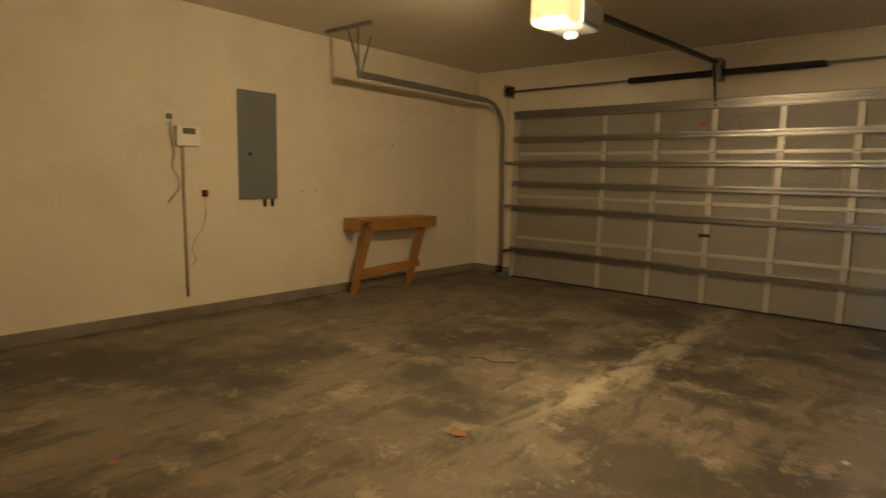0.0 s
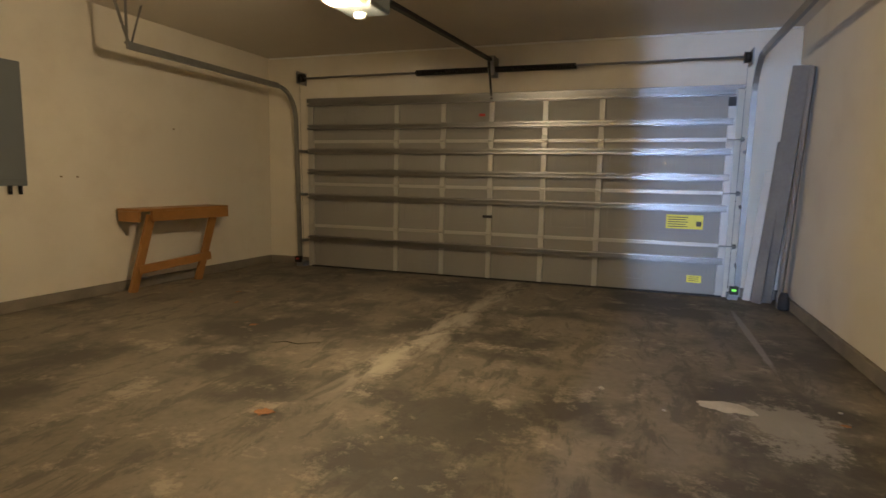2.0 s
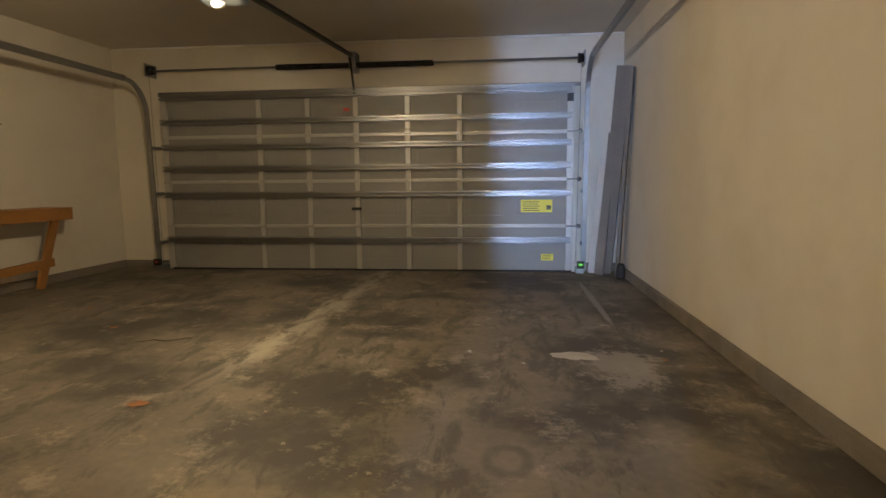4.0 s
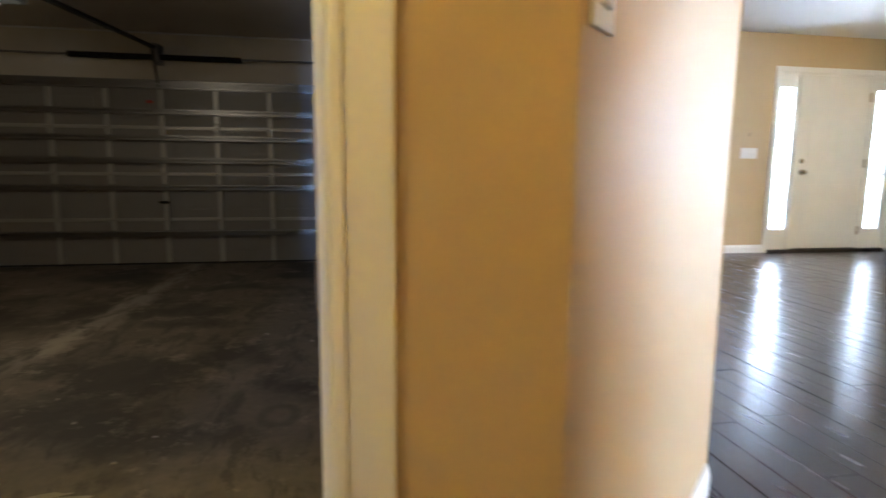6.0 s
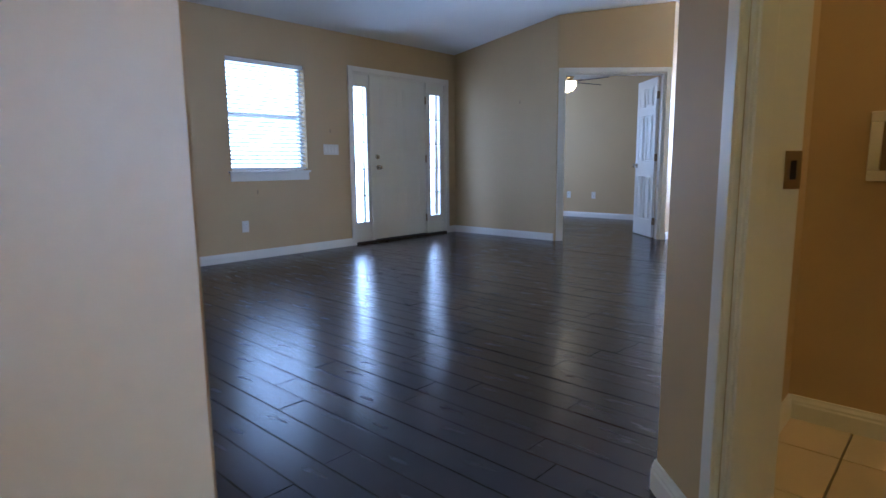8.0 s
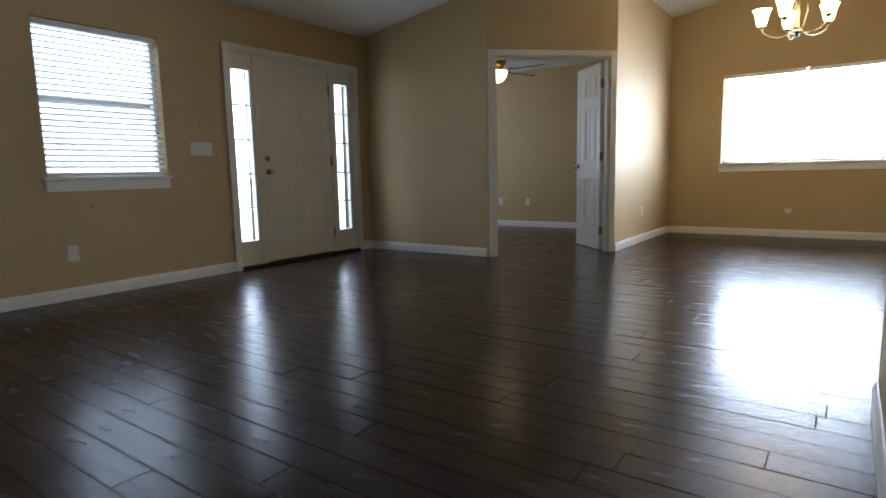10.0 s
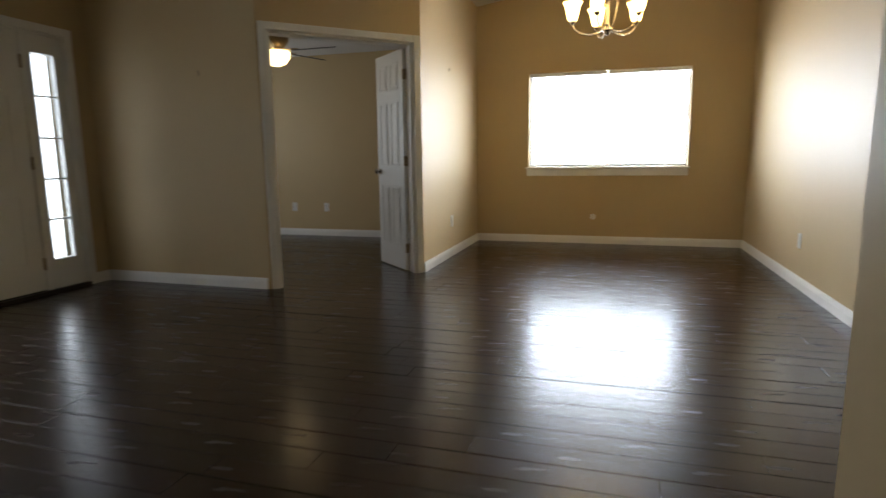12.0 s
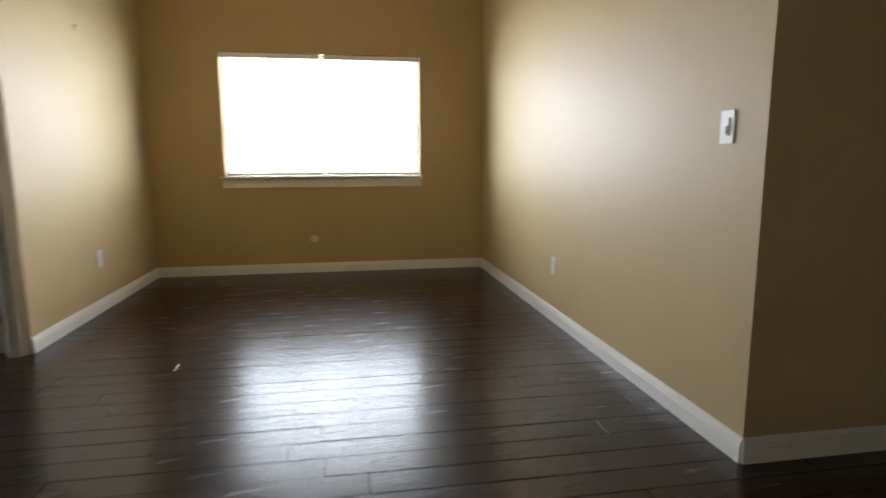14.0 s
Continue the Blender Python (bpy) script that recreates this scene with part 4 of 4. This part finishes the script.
p = on_west("breaker_panel", 2.96, 0.82, "grey steel electrical breaker panel door", "electrical panel")
boxpart("panel_door", (0.0, 0.018, 0, 0.40, 0, 1.0), PANEL_GREY, p, bevel=0.004)
boxpart("inner_door", (0.018, 0.022, 0.03, 0.37, 0.05, 0.95), PANEL_GREY, p, bevel=0.002)
boxpart("latch", (0.022, 0.027, 0.09, 0.13, 0.41, 0.435), BLACK, p, "black latch")
for y in (0.26, 0.34):
    bm = bmesh.new()
    rod(bm, (0.02, y, -0.07), (0.02, y, 0.0), 0.015)
    part("conduit_stub", bm, BLACK, p, "dark conduit stub")
p = on_west("wall_timer", 2.39, 1.28, "small cream control box on the wall", "control box")
boxpart("box", (0, 0.05, 0, 0.20, 0, 0.165), PLASTIC, p, bevel=0.008)
boxpart("label", (0.05, 0.0515, 0.05, 0.16, 0.10, 0.15), INK, p)
p = on_west("receptacle_box", 2.31, 1.475, "small white wall receptacle with plug", "outlet")
boxpart("plate", (0, 0.008, 0, 0.08, 0, 0.085), PLASTIC, p, bevel=0.003)
boxpart("plug", (0.008, 0.04, 0.015, 0.055, 0.02, 0.065), PANEL_GREY, p, bevel=0.006)
p = on_west("conduit", 2.46, 0.0, "thin painted conduit running down the wall", "conduit")
bm = bmesh.new()
rod(bm, (0.014, 0, -0.02), (0.014, -0.01, 1.28), 0.0125)
part("pipe", bm, CORD, p)
p = on_west("hanging_cord", 2.36, 0.0, "loose white cord hanging from the receptacle", "cable")
bm = bmesh.new()
tube(bm, [(0.02, 0, 1.48), (0.025, -0.01, 1.38), (0.02, 0.02, 1.22), (0.025, -0.005, 1.10), (0.03, 0.05, 1.0), (0.03, 0.045, 0.92), (0.03, -0.01, 0.85), (0.02, -0.05, 0.80)], 0.006)
part("cord", bm, CORD, p)
p = on_west("red_outlet", 2.60, 0.84, "dark outlet with a red plug", "outlet")
boxpart("plate", (0, 0.008, 0, 0.07, 0, 0.08), PLASTIC, p, bevel=0.002)
boxpart("socket", (0.008, 0.02, 0.008, 0.062, 0.008, 0.07), BLACK, p, bevel=0.004)
boxpart("plug", (0.02, 0.045, 0.03, 0.055, 0.03, 0.06), RED, p, bevel=0.004)
p = on_west("bell_wire", 2.63, 0.0, "thin wire looping down to the conduit", "cable")
bm = bmesh.new()
tube(bm, [(0.012, 0.0, 0.84), (0.012, 0.01, 0.7), (0.02, -0.02, 0.58), (0.02, -0.1, 0.48), (0.02, -0.13, 0.38), (0.02, -0.09, 0.30), (0.025, -0.15, 0.24)], 0.004)
part("wire", bm, CORD, p)
for y, z in ((3.65, 0.90), (3.80, 0.90), (4.9, 1.42)):
    p = on_west("nail", y, z, "small rusty nail in the garage wall", "nail")
    bm = bmesh.new()
    rod(bm, (0, 0, 0), (0.02, 0, 0), 0.007, n=8)
    part("shank", bm, BRASS, p)

# ---- wall workbench ----
bench = thing("workbench", "small stained pine workbench fixed against the wall", "workbench", (left_wall_x(4.7), 4.15, GF), WALL_TURN)
boxpart("top_board", (0.02, 0.33, 0, 1.16, 0.79, 0.815), PINE, bench, bevel=0.004)
boxpart("apron", (0.29, 0.328, 0.14, 1.16, 0.69, 0.79), PINE, bench, bevel=0.004)
boxpart("side_apron", (0.03, 0.29, 0.0, 0.036, 0.69, 0.789), PINE, bench, bevel=0.003)
boxpart("side_apron", (0.03, 0.29, 1.12, 1.158, 0.69, 0.789), PINE, bench, bevel=0.003)
for y in (0.17, 1.0):
    bm = bmesh.new()
    beam(bm, (0.27, y, 0.75), (0.17, y - 0.16, 0.0), 0.085, 0.038, (1, 0, 0), 0.003)
    part("leg", bm, PINE, bench)
bm = bmesh.new()
beam(bm, (0.215, 0.04, 0.22), (0.215, 0.98, 0.26), 0.036, 0.085, (0, 0, 1), 0.003)
part("stretcher", bm, PINE, bench)

# ---- lumber leaning in the corner ----
def plank(a, b, w, d, mat, label):
    bm = bmesh.new()
    beam(bm, a, b, w, d, (0.35, 1, 0), 0.004)
    tagged(part("lumber", bm, mat), label, "lumber", "lumber leaning in the corner")


plank((1.93, 6.30, GF), (2.04, 6.05, 2.02), 0.15, 0.06, OLD_BOARD, "tall weathered board leaning in the garage corner")
plank((2.03, 6.10, GF), (2.085, 5.88, 1.98), 0.035, 0.12, OLD_BOARD, "tall grey-brown board leaning in the garage corner")
plank((1.86, 6.22, GF), (1.97, 6.2, 1.35), 0.09, 0.05, OLD_BOARD, "weathered board leaning beside the garage door")
plank((1.79, 6.33, GF), (1.91, 6.40, 1.08), 0.07, 0.04, PALE_BOARD, "pale primed board leaning beside the garage door")
bm = bmesh.new()
lathe(bm, [(0.0, 0.0), (0.045, 0.0), (0.05, 0.02), (0.045, 0.12), (0.03, 0.16), (0.0, 0.165)], (2.04, 5.96, GF), 16)
tagged(part("black_boot", bm, RUBBER), "small black rubber foot beside the lumber", "pipe cap")

# ---- loose things on the garage slab ----
def blob(name, x, y, rx, ry, turn, mat, label, category, height=0.003, seed=1, n=40, rough=0.35):
    rng = random.Random(seed)
    ph = [rng.uniform(0, 6.28) for _ in range(6)]
    bm = bmesh.new()
    c = bm.verts.new((0, 0, height))
    ring = []
    for i in range(n):
        a = 2 * math.pi * i / n
        k = 1 + rough * sum(math.sin((j + 2) * a + ph[j]) / (j + 2) for j in range(6)) + rng.uniform(-0.06, 0.06)
        ring.append(bm.verts.new((rx * k * math.cos(a), ry * k * math.sin(a), 0.0006)))
    mid = [bm.verts.new((v.co.x * 0.8, v.co.y * 0.8, height)) for v in ring]
    for i in range(n):
        bm.faces.new((ring[i], ring[(i + 1) % n], mid[(i + 1) % n], mid[i]))
        bm.faces.new((mid[i], mid[(i + 1) % n], c))
    ob = part(name, bm, mat)
    ob.matrix_world = pose(x, y, GF, 0, 0, turn)
    return tagged(ob, label, category)


blob("plaster_spill", 1.21, 3.17, 0.12, 0.085, -8, SPILL, "dried pale plaster spill on the slab", "spill", 0.003, 3, 60, 0.25)
blob("plaster_spill", 0.06, 1.27, 0.11, 0.03, 10, SPILL, "flaked pale paint drips on the slab", "spill", 0.002, 5, 60, 0.9)
for k, (x, y, r) in enumerate(((0.21, 1.49, 0.013), (-0.16, 1.39, 0.02), (0.578, 3.21, 0.022), (0.9, 3.0, 0.013), (-0.3, 2.2, 0.01), (0.3, 1.7, 0.01), (1.75, 3.3, 0.012), (-0.1, 1.9, 0.012))):
    blob("debris_chip", x, y, r, r * 0.7, 40 * k, SPILL, "small pale chip of debris on the slab", "debris", 0.006, 20 + k, 12)


def leaf(x, y, size, turn, seed):
    rng = random.Random(seed)
    bm = bmesh.new()
    left, right, mid = [], [], []
    for i in range(9):
        u = i / 8
        w = 0.5 * math.sin(math.pi * u ** 0.8) * (1 + 0.25 * math.sin(i * 2.4)) + 0.01
        lift = 0.004 + 0.10 * abs(u - 0.5) ** 2 + rng.uniform(0, 0.02)
        mid.append(bm.verts.new((u - 0.5, 0, lift * 0.6)))
        left.append(bm.verts.new((u - 0.5, w * 0.7, lift + 0.08 * w)))
        right.append(bm.verts.new((u - 0.5, -w * 0.7, lift + 0.05)))
    for i in range(8):
        bm.faces.new((mid[i], mid[i + 1], left[i + 1], left[i]))
        bm.faces.new((mid[i + 1], mid[i], right[i], right[i + 1]))
    ob = part("dry_leaf", bm, LEAF)
    ob.matrix_world = pose(x, y, GF + 0.002, 0, 0, turn) @ Matrix.Diagonal((size, size, size * 0.6, 1))
    tagged(ob, "curled dry brown leaf on the slab", "leaf", "leaves on the slab")


for k, (x, y, s) in enumerate(((-0.945, 2.24, 0.11), (-2.05, 3.6, 0.08), (-2.7, 4.2, 0.07), (1.72, 3.12, 0.05), (-3.0, 4.6, 0.06), (-1.9, 1.0, 0.06), (-2.2, 1.1, 0.04), (-3.4, 4.4, 0.05))):
    leaf(x, y, s, 50 * k + 15, 40 + k)
bm = bmesh.new()
tube(bm, [(-1.64, 3.24, GF + 0.004), (-1.55, 3.30, GF + 0.006), (-1.45, 3.28, GF + 0.005), (-1.33, 3.38, GF + 0.004)], 0.004, 6)
tagged(part("twig", bm, OLD_BOARD), "thin dry twig on the slab", "twig")

# ---- laundry ----
lb = thing("washer_outlet_box", "white recessed washer outlet box with valves", "outlet box", (4.09, -0.142, 0.895), 180)
bm = bmesh.new()
for b4 in ((0, 0.26, 0, 0.035), (0, 0.26, 0.195, 0.23), (0, 0.035, 0.035, 0.195), (0.225, 0.26, 0.035, 0.195)):
    box(bm, 0.0, 0.014, b4[0], b4[1], b4[2], b4[3], 0.003)
part("frame", bm, PLASTIC, lb)
# no hollow here: the recess's shade is put into this plate's brown
boxpart("recess", (0.001, 0.003, 0.035, 0.225, 0.035, 0.195), BRASS, lb, "flat brown plate coloured as a shadowed recess")
for y, m in ((0.075, RED), (0.17, PANEL_GREY)):
    bm = bmesh.new()
    rod(bm, (0.02, y, 0.04), (0.02, y, 0.12), 0.012)
    rod(bm, (0.02, y, 0.12), (0.02, y, 0.16), 0.016, 0.010)
    v = part("valve", bm, NICKEL, lb)
    boxpart("valve_handle", (0.02, 0.045, y - 0.02, y + 0.02, 0.07, 0.085), m, v)


# ---- wall plates, nails and chime ----
def plate(name, place, turn, label, category, w=0.075, h=0.118, rocker=False, gangs=1):
    """Local y out of the wall."""
    p = thing(name, label, category, place, turn)
    boxpart("cover_plate", (-w / 2, w / 2, 0, 0.006, -h / 2, h / 2), PLASTIC, p, bevel=0.0025)
    for g in range(gangs):
        cx = (g - (gangs - 1) / 2) * 0.046
        if rocker:
            boxpart("rocker", (cx - 0.0165, cx + 0.0165, 0.006, 0.010, -0.033, 0.033), TRIM, p, bevel=0.002)
            boxpart("toggle", (cx - 0.008, cx + 0.008, 0.010, 0.018, -0.024, 0.004), TRIM, p, bevel=0.002)
        else:
            for z in (-0.021, 0.021):
                s = boxpart("socket", (cx - 0.016, cx + 0.016, 0.006, 0.0085, z - 0.014, z + 0.014), TRIM, p, bevel=0.002)
                for x in (-0.006, 0.006):
                    boxpart("slot", (cx + x - 0.0012, cx + x + 0.0012, 0.0084, 0.0088, z - 0.004, z + 0.006), BLACK, s)
    return p


plate("light_switch", (7.30, -0.711, 1.17), 0, "white dimmer switch plate on the tan wall", "switch", rocker=True)
plate("outlet", (8.97, -0.711, 0.37), 0, "white duplex outlet on the tan wall", "outlet")
plate("outlet", (9.80, 2.39, 0.38), 180, "white duplex outlet low on the bright wall", "outlet")
plate("outlet", (4.59, FRONT_Y, 0.35), 180, "white duplex outlet below the front window", "outlet")
plate("light_switch", (5.705, FRONT_Y, 1.15), 180, "wide white switch plate beside the front door", "switch", 0.21, 0.118, True, 4)
plate("outlet", (EAST_X, 5.05, 0.40), 90, "white outlet on the bedroom wall", "outlet")
plate("outlet", (EAST_X, 4.55, 0.40), 90, "white outlet on the bedroom wall", "outlet")
plate("outlet", (EAST_X, 0.95, 0.33), 90, "tan painted-over outlet below the window", "outlet", 0.07, 0.05)
for place, turn in (((5.70, FRONT_Y, 1.36), 180), ((7.87, 3.95, 1.75), 90), ((9.75, 2.39, 1.95), 180), ((4.75, FRONT_Y, 0.70), 180)):
    h = thing("picture_hook", "small metal picture hook in the tan wall", "hook", place, turn)
    bm = bmesh.new()
    box(bm, -0.006, 0.006, 0, 0.003, -0.02, 0.02, 0.001)
    rod(bm, (0, 0.003, 0.01), (0, 0.016, 0.014), 0.003, n=6)
    part("hook", bm, BRASS, h)
plate("light_switch", (1.405, -0.113, 1.165), -135, "white switch plate on the angled hall wall", "switch", rocker=True)

# ---- chandelier ----
CH = (9.073, 0.81)
ch = thing("chandelier", "nickel chandelier with five lit amber glass shades", "chandelier", (*CH, 0))
bm = bmesh.new()
lathe(bm, [(0.0, 2.05), (0.018, 2.055), (0.02, 2.075), (0.045, 2.085), (0.05, 2.10), (0.02, 2.125), (0.014, 2.16), (0.012, 2.45), (0.03, 2.50), (0.012, 2.56), (0.006, 2.60)], n=20)
part("centre_column", bm, NICKEL, ch)
bm = bmesh.new()
zc = vault(CH[1])
rod(bm, (0, 0, 2.6), (0, 0, zc), 0.004, n=6)
part("chain", bm, NICKEL, ch)
bm = bmesh.new()
lathe(bm, [(0.008, zc - 0.06), (0.05, zc - 0.045), (0.065, zc - 0.01), (0.065, zc + 0.02)], n=20)
part("canopy", bm, NICKEL, ch)
for k in range(5):
    a = radians(72 * k + 20)
    c, s = math.cos(a), math.sin(a)
    bm = bmesh.new()
    pts = [(0.02, 2.11), (0.08, 2.075), (0.15, 2.065), (0.22, 2.08), (0.275, 2.12), (0.29, 2.165)]
    tube(bm, [(r * c, r * s, z) for r, z in pts], 0.007, 8)
    tube(bm, [(r * c, r * s, z) for r, z in ((0.015, 2.55), (0.07, 2.42), (0.09, 2.28), (0.06, 2.16), (0.03, 2.10))], 0.005, 6)
    arm = part("arm", bm, NICKEL, ch)
    bm = bmesh.new()
    lathe(bm, [(0.006, 2.155), (0.022, 2.165), (0.026, 2.185), (0.02, 2.195)], (0.29 * c, 0.29 * s, 0), 14)
    part("cup", bm, NICKEL, arm)
    bm = bmesh.new()
    lathe(bm, [(0.028, 2.185), (0.040, 2.20), (0.050, 2.24), (0.056, 2.28), (0.068, 2.315), (0.080, 2.335), (0.077, 2.335), (0.052, 2.28), (0.036, 2.205), (0.0, 2.195)], (0.29 * c, 0.29 * s, 0), 24)
    part("shade", bm, SHADE, arm, "lit amber glass bell shade")

# ---- ceiling fan ----
FN = (9.056, 3.976)
fan = thing("ceiling_fan", "dark-bladed ceiling fan with a lit glass bowl", "ceiling fan", (*FN, 0))
bm = bmesh.new()
lathe(bm, [(0.0, 2.44), (0.085, 2.44), (0.09, 2.40), (0.11, 2.37), (0.125, 2.30), (0.125, 2.22), (0.09, 2.17), (0.07, 2.13), (0.10, 2.12), (0.0, 2.11)], n=28)
part("motor_housing", bm, BRASS, fan, "antique brass motor housing")
bm = bmesh.new()
lathe(bm, [(0.125, 2.12), (0.135, 2.105), (0.125, 2.05), (0.085, 2.00), (0.03, 1.978), (0.0, 1.975)], n=28)
part("light_bowl", bm, BOWL, fan, "lit frosted glass bowl")
for k in range(5):
    a = radians(72 * k - 18)
    bm = bmesh.new()
    d, n2 = Vector((math.cos(a), math.sin(a), 0)), Vector((-math.sin(a), math.cos(a), 0))
    outline = [(0.20, 0.045), (0.30, 0.06), (0.50, 0.068), (0.60, 0.062), (0.64, 0.03)]
    top = [d * r + n2 * w + Vector((0, 0, 2.125 + w * 0.2)) for r, w in outline] + [d * r - n2 * w + Vector((0, 0, 2.125 - w * 0.2)) for r, w in outline[::-1]]
    up = [bm.verts.new(v) for v in top]
    dn = [bm.verts.new(v - Vector((0, 0, 0.008))) for v in top]
    bm.faces.new(up)
    bm.faces.new(dn[::-1])
    for i in range(len(up)):
        bm.faces.new((up[i], dn[i], dn[(i + 1) % len(up)], up[(i + 1) % len(up)]))
    blade = part("blade", bm, BLADE, fan, "dark wooden blade")
    bm = bmesh.new()
    beam(bm, d * 0.10 + Vector((0, 0, 2.130)), d * 0.24 + Vector((0, 0, 2.133)), 0.035, 0.006)
    part("blade_iron", bm, BRASS, blade)
for o in (0.05, -0.05):
    bm = bmesh.new()
    rod(bm, (o, 0.1, 2.12), (o, 0.1, 1.82 + o), 0.0015, n=5)
    lathe(bm, [(0.0, 0.0), (0.008, 0.004), (0.008, 0.02), (0.002, 0.03)], (o, 0.1, 1.80 + o), 10)
    part("pull_chain", bm, BRASS, fan)

# ---- hall and laundry lamps: unseen, assumed from the warm-lit walls ----
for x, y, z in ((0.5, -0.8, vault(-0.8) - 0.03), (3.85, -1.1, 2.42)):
    d = thing("ceiling_light", "lit white dome light assumed out of view on the ceiling", "ceiling light", (x, y, z), group="dome lights")
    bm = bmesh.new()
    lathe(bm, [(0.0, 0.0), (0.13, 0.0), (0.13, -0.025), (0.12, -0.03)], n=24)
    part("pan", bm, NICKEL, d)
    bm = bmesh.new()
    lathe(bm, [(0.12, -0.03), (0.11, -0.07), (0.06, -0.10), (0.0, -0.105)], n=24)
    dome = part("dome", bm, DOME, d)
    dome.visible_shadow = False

# ---- laundry tiles ----
slab("floor_laundry_bed", (1.94, 4.09, -2.15, 0.03, -0.03, -0.016), GROUT, "tan grout bed under the laundry tiles", "floor")
laundry_floor = thing("floor_laundry", "beige ceramic tile floor with tan grout", "floor", (0, 0, 0), kind="structure")


def tile_mesh(x, y):
    """A tile with its corner at x, y, cut along the angled doorway."""
    bm = bmesh.new()
    box(bm, 0, 0.324, 0, 0.324, -0.015, 0.003, 0.002)
    edge = LC + Vector((R2, -R2, 0)) * 0.10 - Vector((x, y, 0))
    if (Vector((0, 0.324, 0)) - edge).dot(Vector((R2, -R2, 0))) < 0:
        cut = bmesh.ops.bisect_plane(bm, geom=bm.verts[:] + bm.edges[:] + bm.faces[:], plane_co=edge, plane_no=(R2, -R2, 0), clear_inner=True)
        bmesh.ops.edgeloop_fill(bm, edges=[e for e in cut["geom_cut"] if isinstance(e, bmesh.types.BMEdge)])
    return bm


whole = mesh_of("tile", tile_mesh(3.9, -2.0), TILE)
for i in range(7):
    for j in range(7):
        x, y = 1.86 + i * 0.33, 0.155 - (j + 1) * 0.33
        if x - y + 0.324 < 3.22:
            continue
        crossed = x - y - 0.324 < 3.26
        t = new("tile", mesh_of("tile", tile_mesh(x, y), TILE) if crossed else whole)
        t.parent = laundry_floor
        t.location = (x, y, 0)

# ---- plank floor ----
floor = thing("floor_planks", "dark hand-scraped hardwood plank floor", "floor", (0, 0, 0), kind="structure")
rng = random.Random(11)
PW = 0.127
meshes = {}


def plank_mesh(length):
    if length not in meshes:
        bm = bmesh.new()
        e, ch2 = 0.0007, 0.0022
        prof = [(e, -0.014), (e, -0.0016), (e + ch2, 0.0), (PW - e - ch2, 0.0), (PW - e, -0.0016), (PW - e, -0.014)]
        rings = [[bm.verts.new((x, y, z - (0.0009 if (end and z > -0.003) else 0))) for x, z in prof] for y, end in ((e, True), (e + ch2, False), (length - e - ch2, False), (length - e, True))]
        for r0, r1 in zip(rings, rings[1:]):
            for i in range(5):
                bm.faces.new((r0[i], r0[i + 1], r1[i + 1], r1[i]))
        bm.faces.new(rings[0])
        bm.faces.new(rings[-1][::-1])
        meshes[length] = mesh_of("plank", bm, PLANK)
    return meshes[length]


def in_house(x, y0, y1):
    """The stretch of a plank row that the rooms leave open, as (low, high) in y."""
    if x < 2.14:
        return (-6.5 if x < 1.02 else -1.3), (-0.085 if x < 1.36 else x - 1.45)
    if x < 3.29:
        return min(x - 3.14, 0.1), 5.07
    if x < 5.32:
        return 0.1, 5.07
    if x < 7.105:
        return -6.5, 5.07
    if x < 7.9:
        return -0.72, 5.07
    return -0.72, 6.6


LENGTHS = (0.61, 0.91, 1.22, 1.52)
rest = []
count = 0
x = -1.5
while x < EAST_X:
    low, high = in_house(x + PW / 2, 0, 0)
    y = low - rng.uniform(0, 1.2)
    while y < high:
        length = rng.choice(LENGTHS)
        if y + length > low:
            near = 2.2 < x < 9.6 and -0.6 < y + length / 2 < 2.9
            if near and count < 300 and y > low and y + length < high:
                o = new("plank", plank_mesh(length))
                o.parent = floor
                o.matrix_basis = pose(x, y, rng.uniform(-0.0008, 0.0008), rng.uniform(-0.03, 0.03), rng.uniform(-0.08, 0.08))
                count += 1
            else:
                rest.append((x, max(y, low), min(y + length, high)))
        y += length
    x += PW
verts, faces = [], []
for x, y0, y1 in rest:
    b = len(verts)
    e, c = 0.0007, 0.0022
    z = rng.uniform(-0.0008, 0.0008)
    verts += [(x + e, y0 + e, z - 0.014), (x + PW - e, y0 + e, z - 0.014), (x + PW - e, y1 - e, z - 0.014), (x + e, y1 - e, z - 0.014),
              (x + e, y0 + e, z - 0.0018), (x + PW - e, y0 + e, z - 0.0018), (x + PW - e, y1 - e, z - 0.0018), (x + e, y1 - e, z - 0.0018),
              (x + e + c, y0 + e + c, z), (x + PW - e - c, y0 + e + c, z), (x + PW - e - c, y1 - e - c, z), (x + e + c, y1 - e - c, z)]
    for k in (0, 4):
        for i in range(4):
            faces.append((b + k + i, b + k + (i + 1) % 4, b + k + 4 + (i + 1) % 4, b + k + 4 + i))
    faces.append((b + 8, b + 9, b + 10, b + 11))
me = bpy.data.meshes.new("far_planks")
me.from_pydata(verts, [], faces)
me.materials.append(PLANK)
far = new("far_planks", me)
far.parent = floor
tagged(far, "dark hardwood planks further off", "", kind="stuff")
